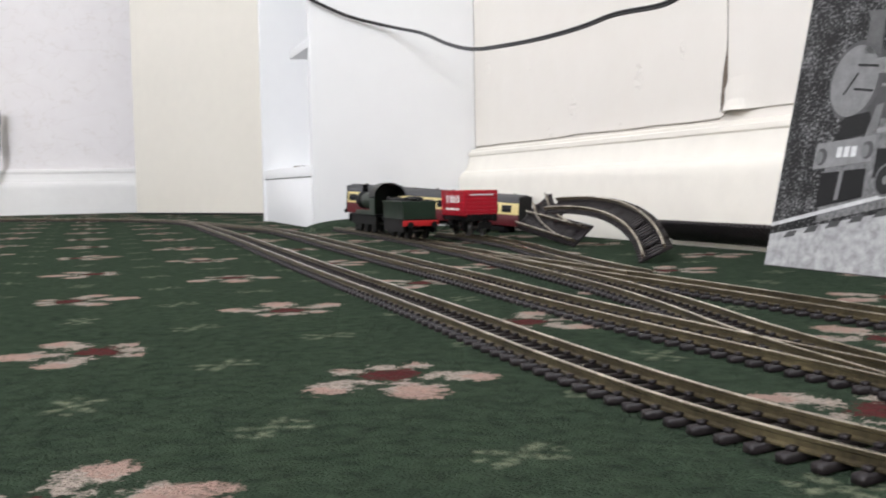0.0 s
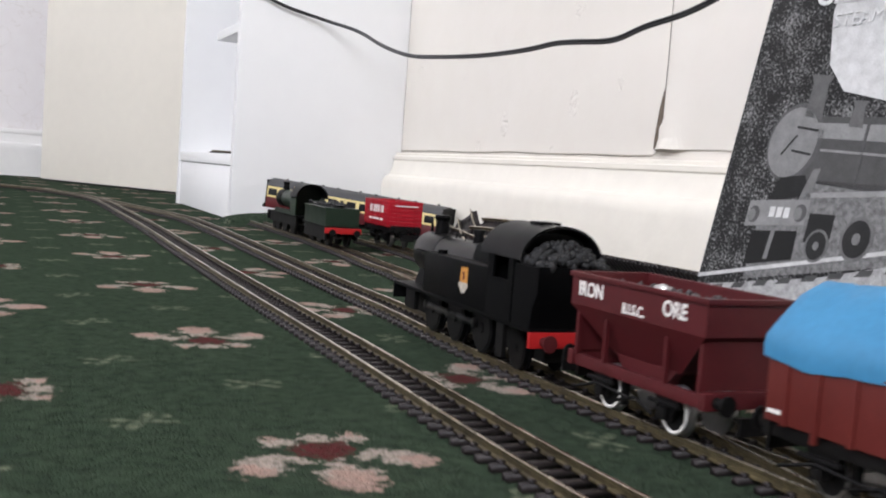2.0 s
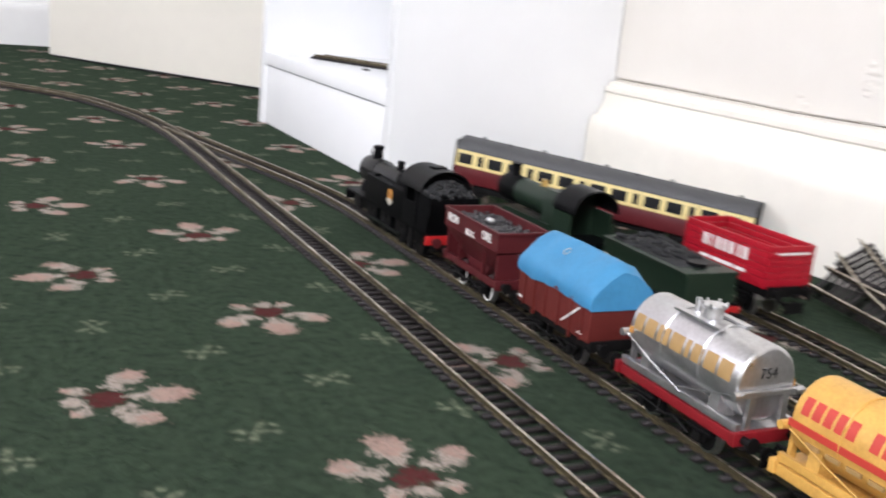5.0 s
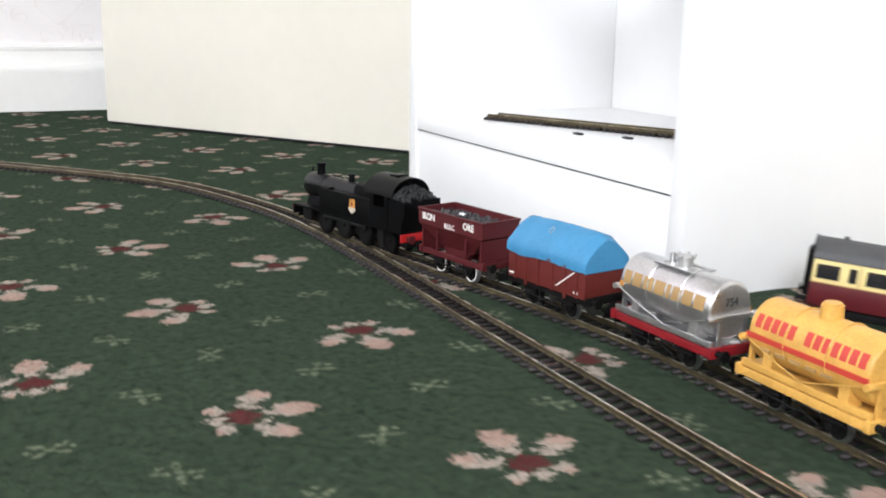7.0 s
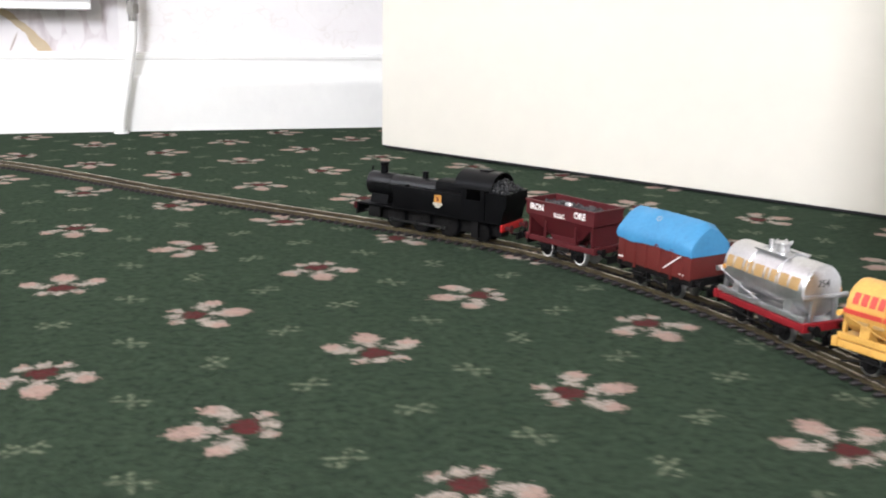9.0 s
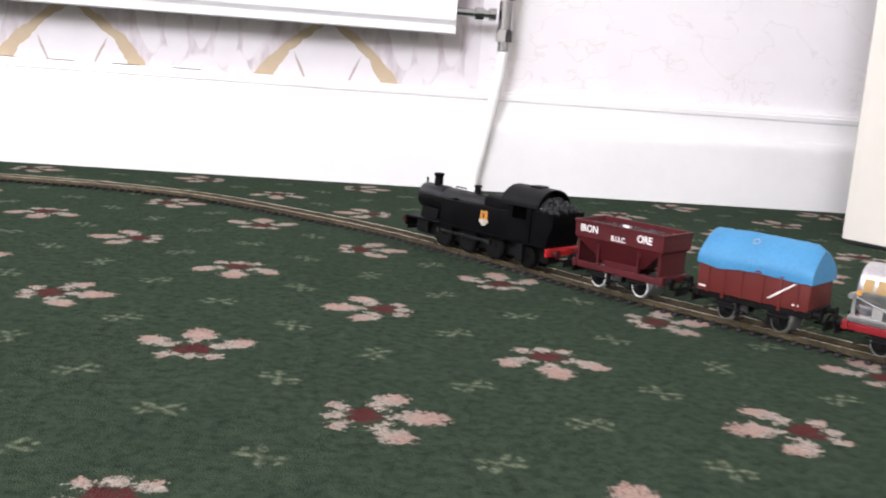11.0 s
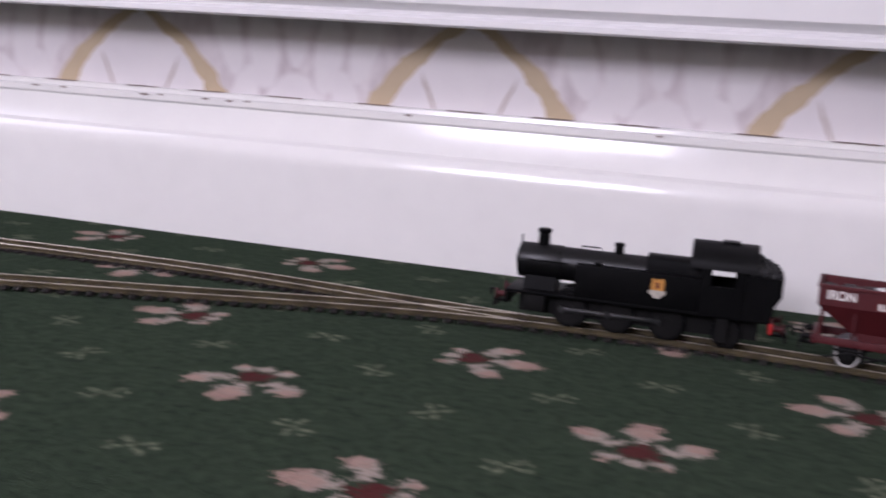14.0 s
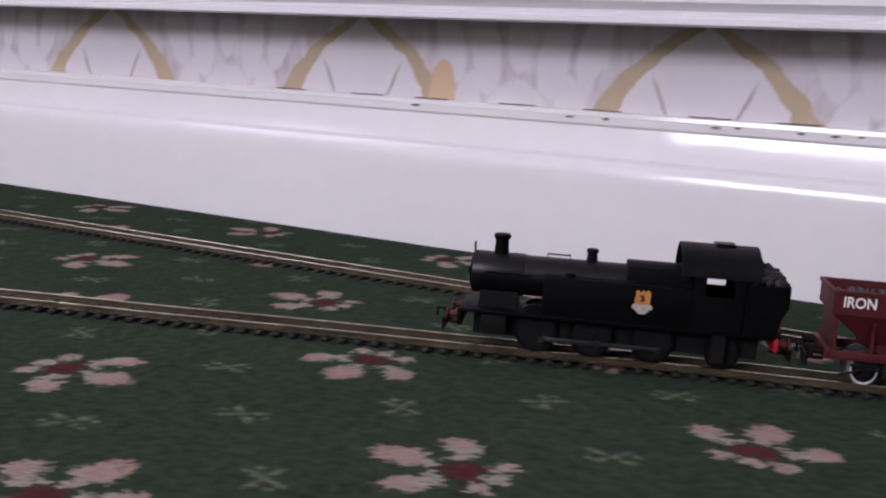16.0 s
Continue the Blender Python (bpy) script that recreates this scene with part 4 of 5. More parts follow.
def build_hopper():
    ob = thing("ore_hopper_wagon", "dark red oxide iron ore hopper wagon with white lettering", "model wagon")
    axles = wagon_chassis(ob, 0.036, OXIDE, 0.0175, 0.0068, STEEL, WHITE)
    top, bot, L, l2, W, w2 = 0.041, 0.0175, 0.0365, 0.018, 0.0165, 0.009
    mid = 0.031
    bm = NEW()
    outer = [[(x * L, y * W, top) for x, y in ((-1, -1), (1, -1), (1, 1), (-1, 1))], [(x * L, y * W, mid) for x, y in ((-1, -1), (1, -1), (1, 1), (-1, 1))],
             [(x * l2, y * w2, bot) for x, y in ((-1, -1), (1, -1), (1, 1), (-1, 1))]]
    e = 0.0011
    inner = [[(x * (L - e), y * (W - e), top) for x, y in ((-1, -1), (1, -1), (1, 1), (-1, 1))], [(x * (L - e), y * (W - e), mid + 0.0008) for x, y in ((-1, -1), (1, -1), (1, 1), (-1, 1))]]
    rings = [[bm.verts.new(p) for p in r] for r in (*outer[::-1], *inner)]
    for a, b in zip(rings, rings[1:]):
        for k in range(4):
            bm.faces.new((a[k], a[(k + 1) % 4], b[(k + 1) % 4], b[k]))
    bm.faces.new(rings[0])
    bm.faces.new(rings[-1][::-1])
    bmesh.ops.bevel(bm, geom=[f for f in bm.edges if f.calc_face_angle(0) > 0.6], offset=0.0003, segments=1, affect="EDGES")
    body = part("hopper_body", bm, OXIDE, ob, smooth=25)
    bm = NEW()
    for s in (-1, 1):
        block(bm, -L - 0.0008, L + 0.0008, s * W - 0.0008, s * W + 0.0008, top - 0.0012, top + 0.0004, 0.0002)
        block(bm, s * L - 0.0008, s * L + 0.0008, -W, W, top - 0.0012, top + 0.0004, 0.0002)
    part("rim", bm, OXIDE, body)
    for x in (-0.0335, -0.0165, 0.0165, 0.0335):
        for s in (-1, 1):
            bm = block(NEW(), x - 0.0008, x + 0.0008, s * 0.0142 - 0.0008, s * 0.0142 + 0.0008, 0.0148, 0.0308)
            part("post", bm, OXIDE, ob)
    for s in (-1, 1):
        part("end_plate", block(NEW(), s * 0.034 - 0.0005, s * 0.034 + 0.0005, -0.014, 0.014, 0.016, 0.031), OXIDE, ob)
        part("chute", prism(NEW(), [(-0.016, 0.0178), (-0.009, 0.010), (0.009, 0.010), (0.016, 0.0178)], "y", s * 0.0075 - 0.002, s * 0.0075 + 0.002), OXIDE, ob)
    bm = NEW()
    for k in range(420):
        p = Vector((random.uniform(-L + 0.003, L - 0.003), random.uniform(-W + 0.003, W - 0.003), 0.0365 + random.uniform(-0.001, 0.0018)))
        v = bmesh.ops.create_icosphere(bm, subdivisions=1, radius=random.uniform(0.0006, 0.0014))["verts"]
        for q in v:
            q.co = p + q.co * random.uniform(0.7, 1.25)
    block(bm, -L + 0.0013, L - 0.0013, -W + 0.0013, W - 0.0013, 0.033, 0.0362)
    tagged(part("ore_load", bm, ORE, ob, "loose grey iron ore", smooth=0), kind="stuff")
    bm = bmesh.new()
    bmesh.ops.create_icosphere(bm, subdivisions=1, radius=0.0028, matrix=Matrix.Translation((0.004, 0.002, 0.0395)) @ Matrix.Diagonal((1.6, 1, 0.6, 1)))
    part("bright_lump", bm, SILVER, ob, "shiny lump of ore", smooth=0)
    for side in (1, -1):
        f = -side
        side_text(ob, "IRON", 0.0062, f * -0.0245, W + 0.0001, 0.0362, WHITE, side, stretch=1.0, bold=0.00015)
        side_text(ob, "ORE", 0.0062, f * 0.0215, W + 0.0001, 0.0362, WHITE, side, bold=0.00015)
        side_text(ob, "B.I.S.C.", 0.0043, f * 0.0005, W + 0.0001, 0.0333, WHITE, side, bold=0.0001)
    return ob, axles, 0.0068


def build_sheeted():
    ob = thing("sheeted_open_wagon", "brown open wagon under a bright blue sheeted load", "model wagon")
    axles = wagon_chassis(ob, 0.0375, CHASSIS, 0.0185, 0.0062)
    L, W = 0.0375, 0.0165
    bm = block(NEW(), -L, L, -W, W, 0.0150, 0.0318, 0.0006)
    body = part("body", bm, BAUXITE, ob)
    for x in (-0.030, -0.019, -0.007, 0.007, 0.019, 0.030):
        for s in (-1, 1):
            part("rib", block(NEW(), x - 0.0009, x + 0.0009, s * W - 0.0007, s * W + 0.0007, 0.0128 if abs(x) in (0.019,) else 0.0148, 0.0314, 0.0002), BAUXITE, body)
    for s in (-1, 1):
        part("side_rim", block(NEW(), -L - 0.0003, L + 0.0003, s * W - 0.0006, s * W + 0.0008, 0.0309, 0.0321, 0.0002), BAUXITE, body)
    # the sheet: a ridged tent with sagging sides and folded gable ends
    bm = NEW()
    nx, rows = 22, []
    half = [(-1.05, 0.0300), (-1.07, 0.0325), (-1.05, 0.0362), (-0.90, 0.0396), (-0.48, 0.0462), (-0.07, 0.0494)]
    prof = half + [(-w, z) for w, z in half[::-1]]
    for i in range(nx + 1):
        u = -1 + 2 * i / nx
        endk = 0.8 * max(0.0, (-u - 0.80) / 0.20) + 0.5 * max(0.0, (u - 0.88) / 0.12)
        row = []
        for w, z in prof:
            top = max(0.0, (z - 0.0330) / 0.0165)
            zz = z - top * 0.0045 * endk ** 1.4 + 0.0009 * noise.noise((u * 3.1, w * 2.3, 1.7)) + 0.0005 * noise.noise((u * 9, w * 6, 4.1)) + (0.0007 * math.sin(u * 5 + w * 2) if top < 0.1 else 0)
            xx = u * L * 1.03 * (1 - 0.05 * top * endk)
            row.append(bm.verts.new((xx, w * W * (1 - 0.16 * endk * top) + 0.0005 * noise.noise((u * 5, w * 3, 9)), zz)))
        rows.append(row)
    for a, b in zip(rows, rows[1:]):
        for k in range(len(prof) - 1):
            bm.faces.new((a[k], a[k + 1], b[k + 1], b[k]))
    bm.faces.new(rows[0])
    bm.faces.new(rows[-1][::-1])
    part("sheet", bm, TARP, ob, "creased bright blue load sheet", smooth=42)
    for side in (1, -1):
        f = -side
        bm = prism(NEW(), [(f * 0.011, 0.0185), (f * 0.0126, 0.0185), (f * 0.0290, 0.0288), (f * 0.0274, 0.0288)], "y", side * (W + 0.0007), side * (W + 0.0009))
        part("white_stripe", bm, WHITE, ob)
        for x, w in ((-0.0335, 0.005), (0.0295, 0.004)):
            part("number_bar", block(NEW(), f * x - w / 2, f * x + w / 2, side * (W + 0.0004) - 0.0001, side * (W + 0.0004) + 0.0001, 0.0172, 0.0182), WHITE, ob)
        bm = NEW()
        ring = [(0.0020 * math.cos(a), 0.0020 * math.sin(a)) for a in (2 * math.pi * k / 14 for k in range(15))]
        tube_path(bm, [(f * -0.004 + a, side * (0.0092 - b * 0.80), 0.0461 + b * 0.62) for a, b in ring], 0.0002, 4)
        part("printed_mark", bm, SCROLL, ob, "small white ring printed on the sheet")
    return ob, axles, 0.0062


def tank_wagon(name, label, tank_material, frame_material, cradle_material, sole_material):
    ob = thing(name, label, "model wagon")
    axles = wagon_chassis(ob, 0.0375, sole_material, 0.0185, 0.0062)
    r, zc, half = 0.0140, 0.0314, 0.0345
    part("tank", drum(NEW(), (0, 0, zc), "x", r, 2 * half, 40, bevel=0.0018), tank_material, ob, smooth=50)
    for s in (-1, 1):
        part("side_beam", block(NEW(), -0.037, 0.037, s * 0.0128 - 0.0011, s * 0.0128 + 0.0011, 0.0156, 0.0186, 0.0003), frame_material, ob)
        bm = block(NEW(), s * 0.0358 - 0.0011, s * 0.0358 + 0.0011, -0.0135, 0.0135, 0.0275, 0.0300, 0.0004)
        for y in (-0.0085, 0.0085):
            prism(bm, [(y - 0.0012, 0.0155), (y + 0.0012, 0.0155), (y * 0.9 + 0.0014, 0.0285), (y * 0.9 - 0.0014, 0.0285)], "x", s * 0.0362 - 0.0009, s * 0.0362 + 0.0009)
        drum(bm, (s * 0.0358, 0.0145, 0.0288), "y", 0.0016, 0.004, 10)
        drum(bm, (s * 0.0358, -0.0145, 0.0288), "y", 0.0016, 0.004, 10)
        part("end_frame", bm, cradle_material, ob)
        for x in (-0.022, 0.022):
            bm = prism(NEW(), [(s * 0.004, 0.0165), (s * 0.0132, 0.0165), (s * 0.0124, 0.0250), (s * 0.0088, 0.0222)], "x", x - 0.0028, x + 0.0028)
            part("saddle", bm, cradle_material, ob)
        bm = NEW()
        for a, b in ((-0.0358, 0.004), (0.0358, -0.004)):
            tube_path(bm, [(a, s * 0.0142, 0.0288), ((a + b) / 2, s * 0.0150, 0.0235), (b, s * 0.0140, 0.0180)], 0.0003, 5)
        part("tie_rod", bm, cradle_material, ob)
    part("floor_plate", block(NEW(), -0.037, 0.037, -0.0125, 0.0125, 0.0150, 0.0160), frame_material, ob)
    for x in (-0.012, 0.012):
        bm = NEW()
        ring = [(x, (r + 0.0003) * math.cos(a), zc + (r + 0.0003) * math.sin(a)) for a in (math.pi * k / 20 for k in range(-2, 23))]
        tube_path(bm, ring, 0.0004, 4)
        part("tank_strap", bm, cradle_material, ob)
    return ob, axles, r, zc


def barrel_bar(ob, r, zc, side, x0, x1, a0, a1, material):
    """A plain painted mark that follows a tank's barrel between two angles above its middle."""
    outline = [((r + 0.00012) * math.cos(a0 + (a1 - a0) * k / 6), (r + 0.00012) * math.sin(a0 + (a1 - a0) * k / 6)) for k in range(7)]
    outline += [((r - 0.0003) * math.cos(a1 - (a1 - a0) * k / 6), (r - 0.0003) * math.sin(a1 - (a1 - a0) * k / 6)) for k in range(7)]
    part("name_bar", prism(NEW(), [(side * y, zc + z) for y, z in outline], "x", x0, x1), material, ob)


def build_silver_tank():
    ob, axles, r, zc = tank_wagon("silver_tank_wagon", "silver tank wagon with gold lettering on a red underframe", SILVER, SILVER, SILVER, SOLE_RED)
    bm = drum(NEW(), (0, 0, zc + r + 0.0018), "z", 0.0042, 0.0045, 20, 0.0038)
    drum(bm, (0, 0, zc + r + 0.0044), "z", 0.0050, 0.0012, 20, bevel=0.0003)
    for k in range(6):
        a = k * math.pi / 3
        drum(bm, (0.0048 * math.cos(a), 0.0048 * math.sin(a), zc + r + 0.0052), "z", 0.0007, 0.0014, 6)
    drum(bm, (0.0085, 0.001, zc + r + 0.0022), "z", 0.0014, 0.0055, 10)
    part("filler_cap", bm, SILVER, ob)
    for s in (-1, 1):
        part("walkway", block(NEW(), -0.014, 0.014, s * 0.0068 - 0.0016, s * 0.0068 + 0.0016, zc + r - 0.0008, zc + r + 0.0002), SILVER, ob)
    for side in (1, -1):
        # a trade name as plain gold marks laid round the barrel
        x = -0.0300
        for width in (0.0072, 0.0068, 0.0062, 0.0026, 0.0076, 0.0072, 0.0068, 0.0056):
            barrel_bar(ob, r, zc, side, x, x + width, 0.02, 0.50, GOLD)
            x += width + 0.0016
        part("data_plate", block(NEW(), -side * -0.0325 - 0.0012, -side * -0.0325 + 0.0012, side * r - 0.0004, side * r + 0.0003, zc - 0.002, zc + 0.0006), ORANGE, ob)
    for e in (-1, 1):
        m = Matrix.Translation((e * 0.03465, 0, zc + 0.004)) @ Matrix.Rotation(e * math.pi / 2, 4, "Z") @ Matrix.Rotation(radians(90), 4, "X")
        lettering("754", 0.0055, m, CABLE, ob)
    return ob, axles, 0.0062


def build_yellow_tank():
    ob, axles, r, zc = tank_wagon("yellow_tank_wagon", "yellow ochre petrol tank wagon with red lettering", YELLOW, YELLOW, YELLOW, YELLOW)
    bm = drum(NEW(), (0, 0, zc + r + 0.002), "z", 0.0052, 0.006, 24, 0.0048)
    drum(bm, (0, 0, zc + r + 0.0054), "z", 0.0040, 0.0012, 20, bevel=0.0003)
    part("dome", bm, YELLOW, ob)
    for side in (1, -1):
        for k in range(13):
            if k != 7:
                barrel_bar(ob, r, zc, side, -0.0318 + 0.0049 * k, -0.0282 + 0.0049 * k, 0.22, 0.66, RED_LETTER)
        part("red_band", block(NEW(), -0.0345, 0.0345, side * r - 0.0004, side * r + 0.0004, zc - 0.0022, zc + 0.0002), RED_LETTER, ob)
        for k in range(5):
            part("script_bar", block(NEW(), -0.016 + 0.009 * k, -0.010 + 0.009 * k, side * (r - 0.0006) - 0.0002, side * (r - 0.0006) + 0.0006, zc - 0.0062, zc - 0.0048), GOLD, ob)
        buffers(ob, 0.039, 1, BUFFER_RED)
    return ob, axles, 0.0062


def build_tank_loco():
    ob = thing("tank_locomotive", "black side tank steam locomotive with a crest on its tanks", "model locomotive")
    front, rear = 0.072, -0.072
    part("running_plate", block(NEW(), rear, front, -0.0165, 0.0165, 0.0160, 0.0176, 0.0003), BLACK, ob)
    part("buffer_beam", block(NEW(), front - 0.001, front + 0.001, -0.0168, 0.0168, 0.0100, 0.0172, 0.0003), BLACK, ob)
    part("buffer_beam", block(NEW(), rear - 0.001, rear + 0.001, -0.0168, 0.0168, 0.0112, 0.0166, 0.0003), BUFFER_RED, ob, "red rear buffer beam")
    buffers(ob, front + 0.001, 1, OXIDE)
    buffers(ob, rear - 0.001, -1, OXIDE)
    coupling(ob, front, 1)
    coupling(ob, rear, -1)
    part("smokebox", drum(NEW(), (0.0560, 0, 0.0315), "x", 0.0093, 0.025, 32, bevel=0.0006), BOILER_BLACK, ob)
    bm = drum(NEW(), (0.0688, 0, 0.0315), "x", 0.0078, 0.0012, 28, 0.0066)
    drum(bm, (0.0698, 0, 0.0315), "x", 0.0012, 0.002, 10)
    tube_path(bm, [(0.0702, -0.005, 0.0315), (0.0702, 0.003, 0.0335)], 0.0004, 5)
    part("smokebox_door", bm, BLACK, ob)
    part("saddle", prism(NEW(), [(-0.009, 0.0176), (0.009, 0.0176), (0.0068, 0.0245), (-0.0068, 0.0245)], "x", 0.046, 0.064), BLACK, ob)
    part("boiler", drum(NEW(), (0.020, 0, 0.0315), "x", 0.0088, 0.050, 32), BOILER_BLACK, ob)
    part("firebox", prism(NEW(), [(-0.0095, 0.0225), (0.0095, 0.0225), (0.0098, 0.0365), (0.0084, 0.0405), (0.005, 0.0418), (-0.005, 0.0418), (-0.0084, 0.0405), (-0.0098, 0.0365)], "x", -0.0335, -0.004), BLACK, ob)
    bm = drum(NEW(), (0.0555, 0, 0.0428), "z", 0.0036, 0.0080, 20, 0.0031)
    drum(bm, (0.0555, 0, 0.0473), "z", 0.0035, 0.0016, 20, 0.0043, 0.0002)
    drum(bm, (0.0555, 0, 0.0485), "z", 0.0040, 0.0008, 20, 0.0036)
    part("chimney", bm, BLACK, ob)
    bm = drum(NEW(), (0.0125, 0, 0.0410), "z", 0.0030, 0.0065, 18, 0.0022)
    drum(bm, (0.0125, 0, 0.0448), "z", 0.0030, 0.0014, 18, 0.0026)
    part("safety_valve", bm, BLACK, ob)
    part("top_feed_rail", tube_path(NEW(), [(0.0225, 0.002, 0.0398), (0.0225, 0.002, 0.0420), (0.0335, 0.002, 0.0420), (0.0335, 0.002, 0.0398)], 0.0004, 5), BLACK, ob)
    part("lamp_iron", block(NEW(), 0.0678, 0.0686, -0.0006, 0.0006, 0.040, 0.0445), BLACK, ob)
    for s in (-1, 1):
        bm = block(NEW(), -0.034, 0.034, min(s * 0.0095, s * 0.0168), max(s * 0.0095, s * 0.0168), 0.0176, 0.0345, 0.0005)
        tank = part("side_tank", bm, BLACK, ob)
        part("tank_filler", drum(NEW(), (0.022, s * 0.013, 0.0352), "z", 0.0022, 0.0016, 14), BLACK, tank)
        lion = [(-0.0034, 0.0262), (0.0034, 0.0262), (0.0036, 0.0285), (0.0030, 0.0302), (0.0034, 0.0318), (0.0018, 0.0322), (0.0010, 0.0308), (0.0002, 0.0324), (-0.0014, 0.0316), (-0.0022, 0.0326), (-0.0036, 0.0312)]
        part("crest", prism(NEW(), [(x - 0.0115, z) for x, z in lion], "y", s * 0.0169 - 0.0001, s * 0.0169 + 0.0001), ORANGE, tank, "orange lion crest")
        part("crest_mark", prism(NEW(), [(-0.0127, 0.0276), (-0.0105, 0.0272), (-0.0109, 0.0290), (-0.0097, 0.0300), (-0.0119, 0.0304)], "y", s * 0.0170 - 0.0001, s * 0.0170 + 0.0001), BAUXITE, tank)
        bm = prism(NEW(), [(x - 0.0075, z) for x, z in ((-0.0088, 0.0246), (-0.0074, 0.0240), (-0.0056, 0.0222), (-0.0024, 0.0222), (-0.0006, 0.0240), (0.0008, 0.0246), (0.0002, 0.0262), (-0.0082, 0.0262))], "y", s * 0.0170 - 0.0001, s * 0.0170 + 0.0001)
        part("crest_scroll", bm, SCROLL, tank, "white scroll of the crest")
        tube = tube_path(NEW(), [(0.040, s * 0.0098, 0.0330), (0.062, s * 0.0098, 0.0330)], 0.0004, 5)
        part("handrail", tube, BLACK, ob)
    # cab with openings in its sides
    for s in (-1, 1):
        y0, y1 = min(s * 0.0160, s * 0.0170), max(s * 0.0160, s * 0.0170)
        bm = block(NEW(), -0.0560, -0.0340, y0, y1, 0.0176, 0.0318)
        block(bm, -0.0560, -0.0520, y0, y1, 0.0318, 0.0400)
        block(bm, -0.0390, -0.0340, y0, y1, 0.0318, 0.0400)
        part("cab_side", bm, BLACK, ob)
    bm = block(NEW(), -0.0352, -0.0340, -0.0160, 0.0160, 0.0176, 0.0395)
    prism(bm, [(0.0160 * math.cos(a), 0.0395 + 0.0098 * math.sin(a)) for a in (math.pi * k / 14 for k in range(15))], "x", -0.0352, -0.0340)
    part("cab_front", bm, BLACK, ob)
    bm = block(NEW(), -0.0568, -0.0556, -0.0160, 0.0160, 0.0176, 0.0395)
    prism(bm, [(0.0160 * math.cos(a), 0.0395 + 0.0098 * math.sin(a)) for a in (math.pi * k / 14 for k in range(15))], "x", -0.0568, -0.0556)
    part("cab_back", bm, BLACK, ob)
    arc = [(0.0176 * math.cos(a), 0.0398 + 0.0122 * math.sin(a)) for a in (math.pi * k / 18 for k in range(19))]
    arc += [(0.0168 * math.cos(a), 0.0398 + 0.0114 * math.sin(a)) for a in (math.pi * (18 - k) / 18 for k in range(19))]
    roof = part("cab_roof", prism(NEW(), arc, "x", -0.0625, -0.0275), SATIN_BLACK, ob, smooth=40)
    part("roof_vent", block(NEW(), -0.052, -0.043, -0.0045, 0.0045, 0.0512, 0.0527, 0.0003), SATIN_BLACK, roof)
    bm = NEW()
    for s in (-1, 1):
        prism(bm, [(-0.0705, 0.0176), (-0.0570, 0.0176), (-0.0570, 0.0385), (-0.0748, 0.0385), (-0.0748, 0.0300), (-0.0720, 0.0255)], "y", min(s * 0.0158, s * 0.0168), max(s * 0.0158, s * 0.0168))
    prism(bm, [(-0.0715, 0.0176), (-0.0705, 0.0176), (-0.0720, 0.0255), (-0.0748, 0.0300), (-0.0748, 0.0388), (-0.0758, 0.0388), (-0.0758, 0.0297), (-0.0730, 0.0252)], "y", -0.0168, 0.0168)
    bunker = part("bunker", bm, BLACK, ob)
    bm = block(NEW(), -0.0746, -0.0569, -0.0157, 0.0157, 0.0305, 0.0372)
    for k in range(190):
        x, y = random.uniform(-0.0745, -0.0575), random.uniform(-0.0150, 0.0150)
        p = Vector((x, y, 0.0375 + 0.0085 * (1 - (y / 0.017) ** 2) * (1 - abs(x + 0.063) / 0.016) + random.uniform(-0.001, 0.001)))
        for q in bmesh.ops.create_icosphere(bm, subdivisions=1, radius=random.uniform(0.0009, 0.0020))["verts"]:
            q.co = p + q.co * random.uniform(0.7, 1.3)
    tagged(part("coal", bm, COAL, bunker, "heaped coal", smooth=0), kind="stuff")
    part("frames", block(NEW(), -0.066, 0.066, -0.0062, 0.0062, 0.0050, 0.0160), CHASSIS, ob)
    for s in (-1, 1):
        part("cylinder_step", block(NEW(), 0.050, 0.062, s * 0.0128 - 0.0012, s * 0.0128 + 0.0012, 0.0070, 0.0160, 0.0004), CHASSIS, ob)
        part("cab_step", block(NEW(), -0.050, -0.044, s * 0.0152 - 0.001, s * 0.0152 + 0.001, 0.0040, 0.0160), CHASSIS, ob)
    big = [wheelset(ob, x, 0.0098, SATIN_BLACK, spokes=12) for x in (0.036, 0.010, -0.018)]
    small = [wheelset(ob, -0.050, 0.0075, SATIN_BLACK, spokes=8)]
    rods = []
    for s, a in ((1, 0), (-1, math.pi / 2)):
        bm = block(NEW(), -0.018, 0.036, s * 0.0118 - 0.0005, s * 0.0118 + 0.0005, -0.0009, 0.0009, 0.0002)
        for x in (0.036, 0.010, -0.018):
            drum(bm, (x, s * 0.0118, 0), "y", 0.0017, 0.0016, 10)
        rods.append((part("coupling_rod", bm, ROD, ob), a))
    return ob, big, small, rods


